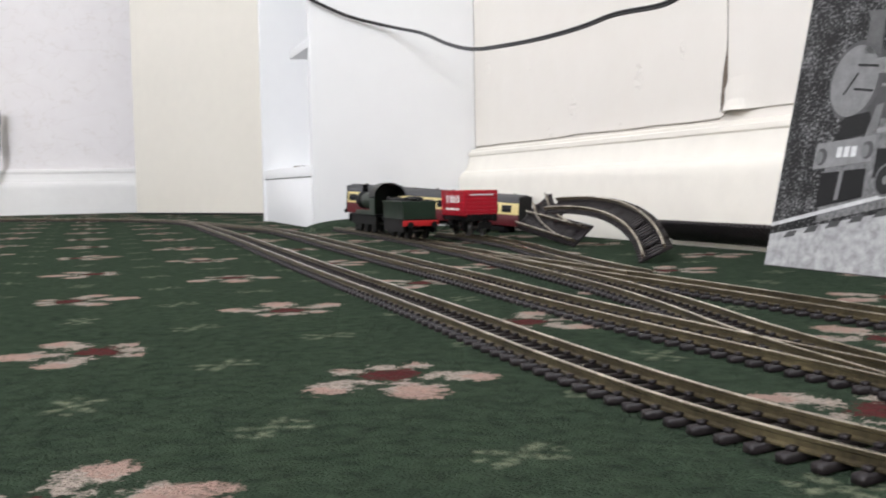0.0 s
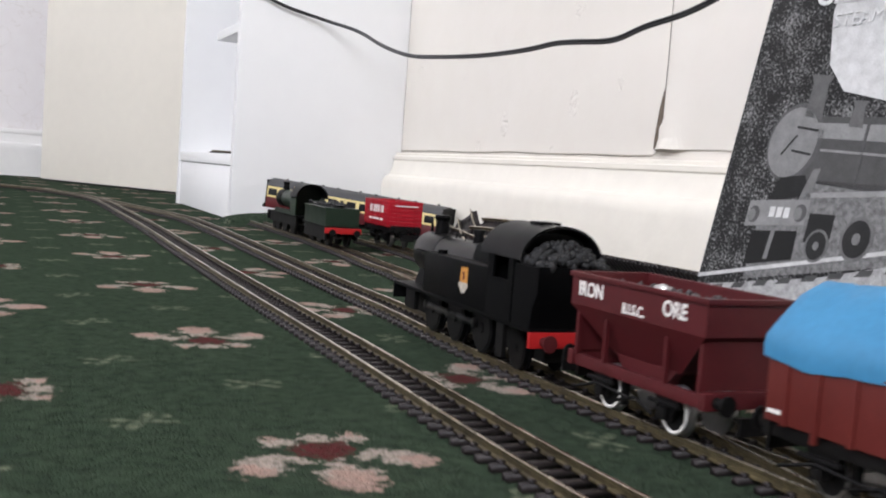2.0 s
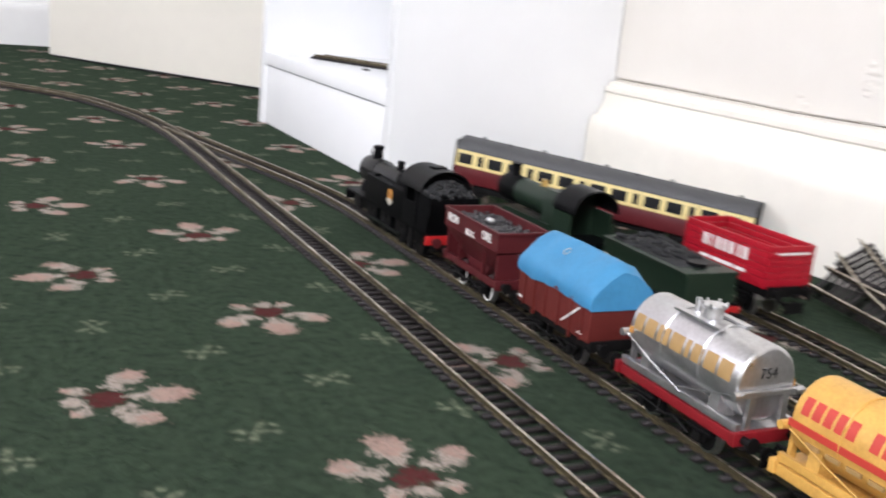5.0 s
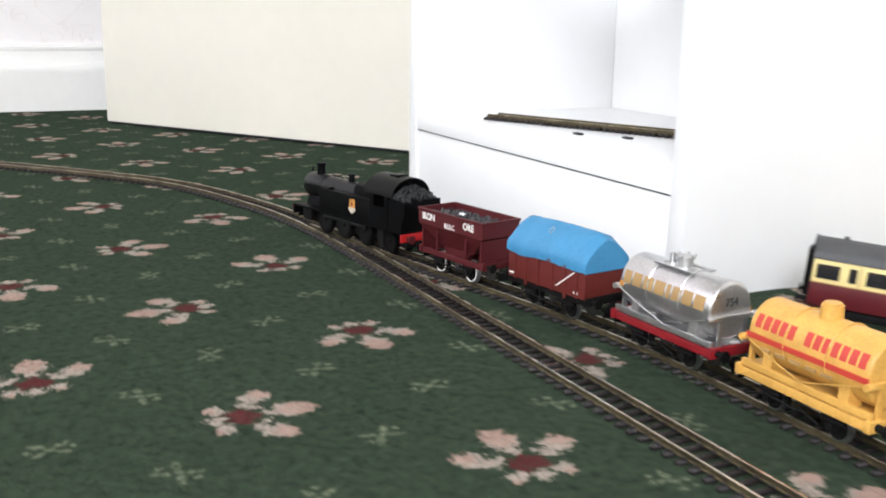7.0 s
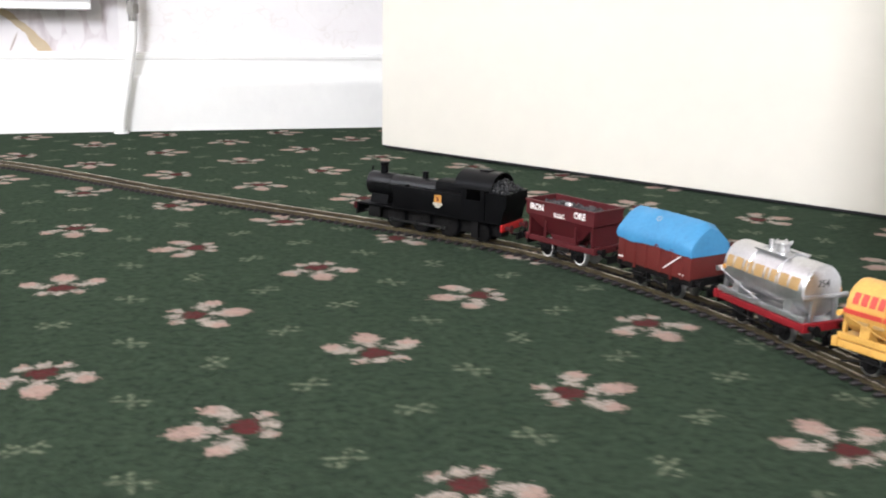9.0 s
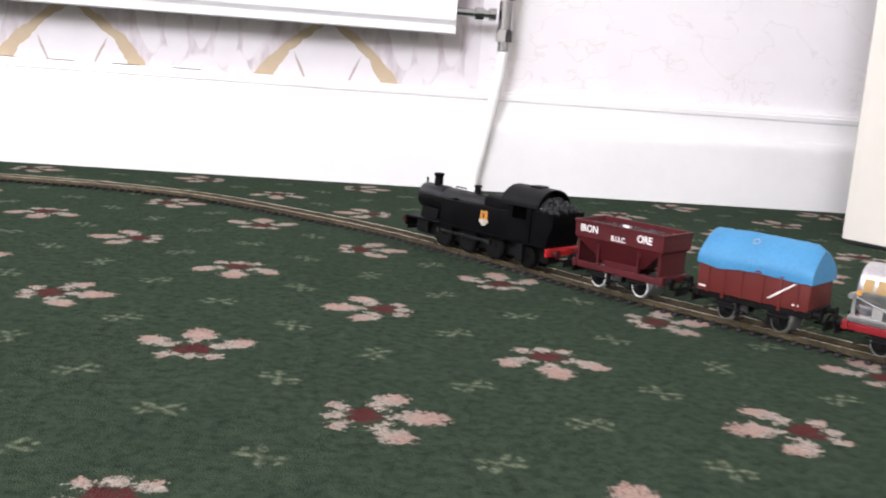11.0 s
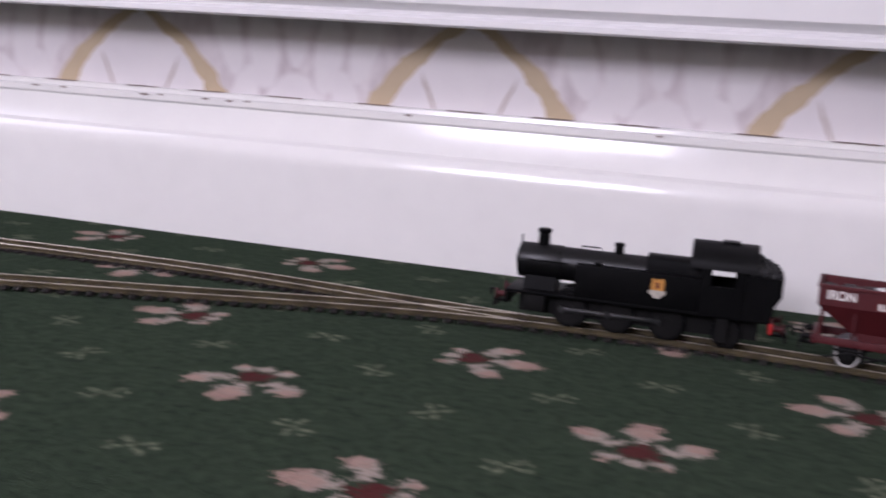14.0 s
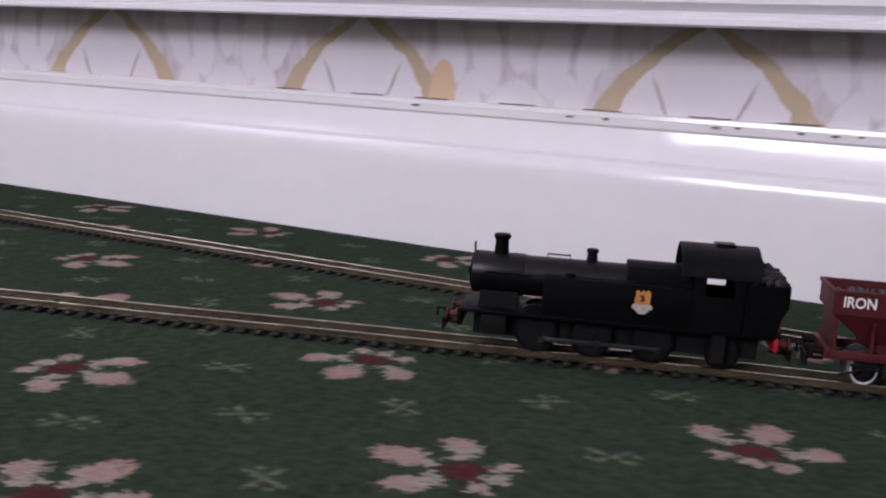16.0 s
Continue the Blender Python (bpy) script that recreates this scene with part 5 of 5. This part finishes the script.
def build_green_loco():
    """Green tender engine parked on the siding, its front away from the tender."""
    ob = thing("tender_locomotive", "green steam locomotive parked on the siding", "model locomotive")
    part("running_plate", block(NEW(), -0.050, 0.050, -0.0165, 0.0165, 0.0180, 0.0194, 0.0003), BLACK, ob)
    part("buffer_beam", block(NEW(), 0.049, 0.051, -0.0168, 0.0168, 0.0100, 0.0192, 0.0003), CHASSIS, ob)
    buffers(ob, 0.051, 1, CHASSIS)
    part("smokebox", drum(NEW(), (0.038, 0, 0.0330), "x", 0.0092, 0.020, 30, bevel=0.0006), BLACK, ob)
    part("boiler", drum(NEW(), (0.008, 0, 0.0330), "x", 0.0090, 0.042, 30), GREEN, ob)
    part("firebox", prism(NEW(), [(-0.0098, 0.0194), (0.0098, 0.0194), (0.0100, 0.0380), (0.0070, 0.0432), (-0.0070, 0.0432), (-0.0100, 0.0380)], "x", -0.030, -0.008), GREEN, ob)
    bm = drum(NEW(), (0.040, 0, 0.0445), "z", 0.0034, 0.0085, 18, 0.0030)
    drum(bm, (0.040, 0, 0.0492), "z", 0.0034, 0.0016, 18, 0.0042)
    part("chimney", bm, BLACK, ob)
    bm = drum(NEW(), (0.006, 0, 0.0430), "z", 0.0028, 0.0065, 16, 0.0020)
    part("safety_valve", bm, shader("brass", (0.55, 0.36, 0.12), 0.3, 1.0), ob)
    for s in (-1, 1):
        part("cab_side", block(NEW(), -0.046, -0.029, s * 0.0155 - 0.0006, s * 0.0155 + 0.0006, 0.0194, 0.0360), GREEN, ob)
        part("splasher", prism(NEW(), [(-0.024, 0.0194), (0.034, 0.0194), (0.030, 0.0235), (-0.020, 0.0235)], "y", s * 0.0128 - 0.0012, s * 0.0128 + 0.0012), GREEN, ob)
        part("frame_side", block(NEW(), -0.046, 0.046, s * 0.0138 - 0.0008, s * 0.0138 + 0.0008, 0.0090, 0.0180), CHASSIS, ob)
    arc = [(0.0170 * math.cos(a), 0.0372 + 0.0140 * math.sin(a)) for a in (math.pi * k / 18 for k in range(19))]
    arc += [(0.0160 * math.cos(a), 0.0372 + 0.0130 * math.sin(a)) for a in (math.pi * (18 - k) / 18 for k in range(19))]
    part("cab_roof", prism(NEW(), arc, "x", -0.050, -0.0285), SATIN_BLACK, ob, smooth=40)
    part("cab_front", prism(NEW(), [(-0.0155, 0.0194), (0.0155, 0.0194), (0.0160, 0.0372)] + [(0.0160 * math.cos(a), 0.0372 + 0.0130 * math.sin(a)) for a in (math.pi * k / 12 for k in range(1, 12))] + [(-0.0160, 0.0372)], "x", -0.030, -0.029), GREEN, ob)
    for x in (0.032, 0.006, -0.022):
        wheelset(ob, x, 0.0098, CHASSIS, spokes=12)
    wheelset(ob, 0.046, 0.0062, CHASSIS)
    ob.matrix_world = stand(SIDING, -0.850)
    ob.scale = (1.25, 1.08, 1.13)
    te = thing("tender", "green tender with red rear beam and a coal load", "model tender")
    part("tank", prism(NEW(), [(-0.0155, 0.0185), (0.0155, 0.0185), (0.0155, 0.0318), (0.0170, 0.0345), (0.0160, 0.0348), (-0.0160, 0.0348), (-0.0170, 0.0345), (-0.0155, 0.0318)], "x", -0.034, 0.034), GREEN, te)
    part("footplate", block(NEW(), -0.036, 0.038, -0.0165, 0.0165, 0.0168, 0.0185), BLACK, te)
    part("buffer_beam", block(NEW(), -0.0375, -0.0355, -0.0168, 0.0168, 0.0122, 0.0174, 0.0003), BUFFER_RED, te, "red rear buffer beam")
    buffers(te, -0.0375, -1, CHASSIS)
    for s in (-1, 1):
        part("frame_side", block(NEW(), -0.034, 0.034, s * 0.0145 - 0.0008, s * 0.0145 + 0.0008, 0.0060, 0.0168), CHASSIS, te)
    bm = block(NEW(), -0.024, 0.030, -0.0135, 0.0135, 0.0335, 0.0352)
    for k in range(130):
        p = Vector((random.uniform(-0.014, 0.030), random.uniform(-0.0125, 0.0125), 0.0352 + random.uniform(0, 0.0022)))
        for q in bmesh.ops.create_icosphere(bm, subdivisions=1, radius=random.uniform(0.0009, 0.002))["verts"]:
            q.co = p + q.co * random.uniform(0.7, 1.3)
    tagged(part("coal", bm, COAL, te, "heaped coal", smooth=0), kind="stuff")
    part("filler_lid", drum(NEW(), (-0.022, 0, 0.0360), "z", 0.005, 0.002, 20), SATIN_BLACK, te)
    for x in (0.024, 0.0, -0.024):
        wheelset(te, x, 0.0078, CHASSIS)
    te.matrix_world = stand(SIDING, -0.999)
    te.scale = (1.28, 1.10, 1.10)


def stand(near, y, offset=GAUGE / 2):
    """The pose of a vehicle at rest on a track, its middle at that y."""
    line = shifted(curve_points(near), offset)
    i = min(range(1, len(line) - 1), key=lambda k: abs(line[k].y - y))
    d = line[i + 1] - line[i - 1]
    return Matrix.Translation((line[i].x, line[i].y, RAIL_TOP)) @ Matrix.Rotation(math.atan2(d.y, d.x), 4, "Z")


def build_red_wagon():
    ob = thing("red_plank_wagon", "bright red open plank wagon with white lettering marks", "model wagon")
    wagon_chassis(ob, 0.0375, CHASSIS, 0.0185, 0.0062)
    L, W = 0.0375, 0.0165
    part("floor_board", block(NEW(), -L, L, -W, W, 0.0150, 0.0165), CRIMSON, ob)
    for k in range(6):
        z = 0.0166 + 0.0029 * k
        for s in (-1, 1):
            part("plank", block(NEW(), -L, L, s * W - 0.0007, s * W + 0.0007, z, z + 0.0027, 0.0002), CRIMSON, ob)
            part("plank", block(NEW(), s * L - 0.0007, s * L + 0.0007, -W + 0.0008, W - 0.0008, z, z + 0.0027, 0.0002), CRIMSON, ob)
    for s in (-1, 1):
        for x in (-0.034, -0.011, 0.011, 0.034):
            part("strap", block(NEW(), x - 0.0007, x + 0.0007, s * (W + 0.0009) - 0.0003, s * (W + 0.0009) + 0.0003, 0.0155, 0.0340), CRIMSON, ob)
        for y in (-0.009, 0.009):
            part("strap", block(NEW(), s * (L + 0.0009) - 0.0003, s * (L + 0.0009) + 0.0003, y - 0.0007, y + 0.0007, 0.0155, 0.0340), CRIMSON, ob)
        for k in range(7):
            part("name_bar", block(NEW(), -0.020 + 0.006 * k, -0.0165 + 0.006 * k, s * (W + 0.0009) - 0.0001, s * (W + 0.0009) + 0.0001, 0.0245, 0.0300), WHITE, ob)
        part("printed_bar", block(NEW(), -0.02, 0.02, s * (W + 0.001) - 0.0001, s * (W + 0.001) + 0.0001, 0.0190, 0.0205), WHITE, ob)
        part("end_rail", tube_path(NEW(), [(s * (L + 0.0012), -0.012, 0.0305), (s * (L + 0.0012), 0.012, 0.0305)], 0.0005, 5), WHITE, ob)
    ob.matrix_world = stand(COACH_ROAD, -0.986)
    ob.scale = (1.05, 1.05, 1.42)


def build_coach():
    ob = thing("passenger_coach", "crimson and cream passenger coach with a grey roof", "model coach")
    L, W = 0.128, 0.0170
    part("lower_body", block(NEW(), -L, L, -W, W, 0.0120, 0.0260, 0.0006), MAROON, ob)
    part("upper_body", block(NEW(), -L + 0.0003, L - 0.0003, -W + 0.0002, W - 0.0002, 0.0260, 0.0405, 0.0004), CREAM, ob)
    arc = [((W + 0.0006) * math.cos(a), 0.0402 + 0.0100 * math.sin(a)) for a in (math.pi * k / 16 for k in range(17))]
    roof = part("roof", prism(NEW(), arc, "x", -L - 0.0005, L + 0.0005), GREY_ROOF, ob, smooth=40)
    for k in range(9):
        part("roof_vent", drum(NEW(), (-L + 0.016 + k * 0.028, 0.004 if k % 2 else -0.004, 0.0504), "z", 0.0016, 0.0022, 8), GREY_ROOF, roof)
    for s in (-1, 1):
        x = -L + 0.010
        k = 0
        while x < L - 0.012:
            w = 0.0130 if k % 3 != 2 else 0.0045
            part("window", block(NEW(), x, x + w, s * W - 0.0004, s * W + 0.0003, 0.0285, 0.0372, 0.0002), GLASS, ob)
            if k % 3 == 2:
                part("door_line", block(NEW(), x - 0.002, x - 0.0016, s * W - 0.0004, s * W + 0.0002, 0.0130, 0.0390), MAROON, ob)
            x += w + 0.0052
            k += 1
        part("waist_line", block(NEW(), -L, L, s * (W + 0.0001) - 0.0002, s * (W + 0.0001) + 0.0002, 0.0256, 0.0262), GOLD, ob)
        part("corridor_end", block(NEW(), s * L - 0.001, s * L + 0.004, -0.0065, 0.0065, 0.0140, 0.0430, 0.0006), CHASSIS, ob)
        part("end_wall", block(NEW(), s * (L + 0.0008) - 0.0006, s * (L + 0.0008) + 0.0006, -W, W, 0.0120, 0.0480), CHASSIS, ob)
        buffers(ob, s * (L + 0.001), s, CHASSIS)
        bm = block(NEW(), s * 0.088 - 0.020, s * 0.088 + 0.020, -0.0125, 0.0125, 0.0050, 0.0105, 0.0006)
        part("bogie", bm, CHASSIS, ob)
        for dx in (-0.0165, 0.0165):
            wheelset(ob, s * 0.088 + dx, 0.0068, CHASSIS)
    part("underframe", block(NEW(), -0.06, 0.06, -0.010, 0.010, 0.0060, 0.0120, 0.0006), CHASSIS, ob)
    # set down off the track, one end up on a fold of the carpet
    a, b = Vector((0.789, -0.872, 0.0462)), Vector((0.630, -0.681, 0.064))
    ahead = (b - a).normalized()
    across = Vector((0, 0, 1)).cross(ahead).normalized()
    up = ahead.cross(across)
    ob.matrix_world = Matrix.Translation((a + b) / 2 - up * 0.0505) @ Matrix((ahead, across, up)).transposed().to_4x4()
    bm = NEW()
    bmesh.ops.create_uvsphere(bm, u_segments=32, v_segments=12, radius=1)
    for v in bm.verts:
        v.co = Vector((0.645 + v.co.x * 0.085, -0.640 + v.co.y * 0.034, -0.001 + v.co.z * (0.0165 if v.co.z > 0 else 0.0005)))
    tagged(part("carpet_fold", bm, CARPET), "raised fold of the green carpet beside the bookcase", "carpet", kind="structure")


def loose_track(label, near, m, turnout=None):
    """A loose piece of set track, its shape in its own plane."""
    ob = thing("loose_track", label, "model railway track", m, group="loose track pieces by the wall")
    line = curve_points(near)
    polish_heads(part("rail", rail_mesh(line), RAIL, ob, smooth=30), 0.0050)
    polish_heads(part("rail", rail_mesh(shifted(line, GAUGE)), RAIL, ob, smooth=30), 0.0050)
    centre = shifted(line, GAUGE / 2)
    lines = [centre]
    if turnout:
        other = curve_points(turnout)
        polish_heads(part("rail", rail_mesh(other), RAIL, ob, smooth=30), 0.0050)
        polish_heads(part("rail", rail_mesh(shifted(other, GAUGE)), RAIL, ob, smooth=30), 0.0050)
        lines.append(shifted(other, GAUGE / 2))
    for n, c in enumerate(lines):
        k = 0.6
        while k < len(c) - 1:
            i = int(k)
            if not n or (c[i] - centre[min(i, len(centre) - 1)]).length > 0.006:
                d = c[min(i + 1, len(c) - 1)] - c[max(i - 1, 0)]
                s = new("sleeper", SLEEPER_MESH)
                s.parent = ob
                s.matrix_basis = Matrix.Translation((c[i].x, c[i].y, -0.0001 * n)) @ Matrix.Rotation(math.atan2(d.y, d.x) - math.pi / 2, 4, "Z")
            k += 0.82
    return ob


def build_loose_track():
    # a curve leaning on the wall, a point tilted against it, and a straight length along the skirting
    arc, x, y = [], 0.0, 0.0
    for k in range(28):
        arc.append((x, y))
        h = radians(30 - 44 * k / 30)
        x, y = x + 0.0102 * math.sin(h), y + 0.0102 * math.cos(h)
    m = Matrix.Translation((0.671, -1.352, 0.0015)) @ Matrix.Rotation(radians(0.5), 4, "X") @ Matrix.Rotation(radians(-32), 4, "Y")
    loose_track("curved track piece leaning on the skirting board", arc, m)
    m = Matrix.Translation((0.714, -1.160, 0.003)) @ Matrix.Rotation(radians(-5), 4, "Z") @ Matrix.Rotation(radians(4), 4, "X") @ Matrix.Rotation(radians(-44), 4, "Y")
    loose_track("loose track point lying tilted on other pieces", [(0, 0), (0, 0.06), (0, 0.12), (0, 0.170)], m, [(0, 0), (0.001, 0.05), (0.012, 0.12), (0.030, 0.172)])
    m = Matrix.Translation((0.781, -1.60, 0.0195)) @ Matrix.Rotation(radians(42), 4, "Y")
    ob = loose_track("straight track piece standing on edge against the skirting", [(0, 0), (0, 0.2), (0, 0.42)], m)
    part("sleeper_web", block(NEW(), -0.003, 0.0195, 0.002, 0.418, 0.0002, 0.0012), SLEEPER, ob)
    m = Matrix.Translation((0.690, -0.366, 0.0924)) @ Matrix.Rotation(radians(-156), 4, "Z")
    loose_track("straight track piece lying on the bookcase ledge", [(0, -0.12), (0, 0), (0, 0.12)], m)


def build_glazing():
    for name, box in (("window_1", ("x", BACK - 0.06, -1.6, 1.3)), ("window_2", ("y", LEFT - 0.06, 0.05, 1.4))):
        axis, at, c, w = box
        ob = thing(name, "white framed window in a cream wall", "window", kind="structure")

        def bar(a0, a1, z0, z1, part_name="window_frame"):
            bm = block(NEW(), a0, a1, at - 0.02, at + 0.02, z0, z1, 0.003) if axis == "x" else block(NEW(), at - 0.02, at + 0.02, a0, a1, z0, z1, 0.003)
            part(part_name, bm, PAINT, ob)
        bar(c - w / 2, c - w / 2 + 0.05, 1.15, 2.35)
        bar(c + w / 2 - 0.05, c + w / 2, 1.15, 2.35)
        bar(c - w / 2 + 0.0505, c + w / 2 - 0.0505, 1.15, 1.20)
        bar(c - w / 2 + 0.0505, c + w / 2 - 0.0505, 2.30, 2.35)
        bar(c - 0.02, c + 0.02, 1.2005, 2.2995, "mullion")


build_trim()
build_door()
build_cabinet()
build_radiator()
build_cable()
build_poster()
build_glazing()
build_green_loco()
build_red_wagon()
build_coach()
LOCO, BIG, SMALL, RODS = build_tank_loco()
WAGONS = [build_hopper(), build_sheeted(), build_silver_tank(), build_yellow_tank()]
build_loose_track()
build_track("brown sleepered main track curving round the carpet", MAIN)
build_track("brown sleepered track that joins the main line", BRANCH)
build_track("siding track that holds the green locomotive", SIDING)
build_track("crossover track between siding and running line", CROSSOVER)
build_track("siding track that holds the red wagon", COACH_ROAD)
build_track("track that forks off towards the radiator wall", FORK)

# ---- what moves ----
# how far the train's front has run along its line, by time
TRAVEL = [(0, 1.2440), (0.5, 1.3550), (1, 1.4665), (1.5, 1.5770), (2, 1.6880), (2.5, 1.8080), (3, 1.9345), (3.5, 2.0635), (4, 2.1920), (4.5, 2.3195), (5, 2.4450), (5.2, 2.4945),
          (6.3, 2.7440), (7.5, 3.0100), (8, 3.1235), (8.5, 3.2410), (9, 3.3605), (9.5, 3.4815), (9.7, 3.5295), (10.7, 3.7710), (11.8, 4.0325), (12, 4.0790), (12.5, 4.1925), (13, 4.3010),
          (13.5, 4.4140), (14, 4.5240), (14.5, 4.6340), (15, 4.7440), (15.5, 4.8590), (16, 4.9757)]


def along(s):
    """A place on the train's line, s metres from its start."""
    k = max(0.0, min(s / 0.004, len(TRAIN_LINE) - 1.001))
    i = int(k)
    return TRAIN_LINE[i].lerp(TRAIN_LINE[i + 1], k - i)


def travelled(t):
    for (t0, s0), (t1, s1) in zip(TRAVEL, TRAVEL[1:]):
        if t <= t1:
            return s0 + (s1 - s0) * (t - t0) / (t1 - t0)
    return TRAVEL[-1][1]


def vehicle_rows(behind, base, drawn=0.0):
    """Poses of a vehicle whose middle runs that far behind the locomotive's front. drawn: how much its couplings are pulled out while they are not slack."""
    rows = []
    for k in range(65):
        t = k * 0.25
        s = travelled(t) - behind - drawn * min(1.0, max(0.0, (12.2 - t) / 2.7), max(0.0, (t - 1.5) / 1.5))
        a, b = along(s - base), along(s + base)
        mid, d = (a + b) / 2, b - a
        rows.append((t, Matrix.Translation((mid.x, mid.y, RAIL_TOP)) @ Matrix.Rotation(math.atan2(d.y, d.x), 4, "Z")))
    return rows


def roll(axle, x, r):
    """Turn an axle as its vehicle runs."""
    rows = []
    for k in range(481):
        t = k / 30
        rows.append((t, Matrix.Translation((x, 0, r)) @ Matrix.Rotation((travelled(t) - travelled(0)) / r, 4, "Y")))
    walk(axle, rows)


BEHIND = [0.2215, 0.3190, 0.4155, 0.5135]   # from the locomotive's front to each wagon's middle
SIZES = [(1.0, 1.03, 1.13), (0.97, 1.06, 1.15), (1.07, 1.08, 1.15), (1.07, 1.08, 1.15)]   # hopper, sheeted, tanks


def motions():
    LOCO.scale = (1.07, 1.07, 1.17)
    walk(LOCO, vehicle_rows(0.0842, 0.03))
    for axle, x in zip(BIG, (0.036, 0.010, -0.018)):
        roll(axle, x, 0.0098)
    roll(SMALL[0], -0.050, 0.0075)
    for rod, phase in RODS:
        rows = []
        for k in range(481):
            a = (travelled(k / 30) - travelled(0)) / 0.0098 + phase
            rows.append((k / 30, Matrix.Translation((0.0045 * math.sin(a), 0, 0.0098 + 0.0045 * math.cos(a)))))
        walk(rod, rows)
    for n, (wagon, axles, r) in enumerate(WAGONS):
        wagon.scale = SIZES[n]
        walk(wagon, vehicle_rows(BEHIND[n], 0.0185, 0.004 + 0.0045 * n))
        for axle in axles:
            roll(axle, axle.location.x, r)


motions()
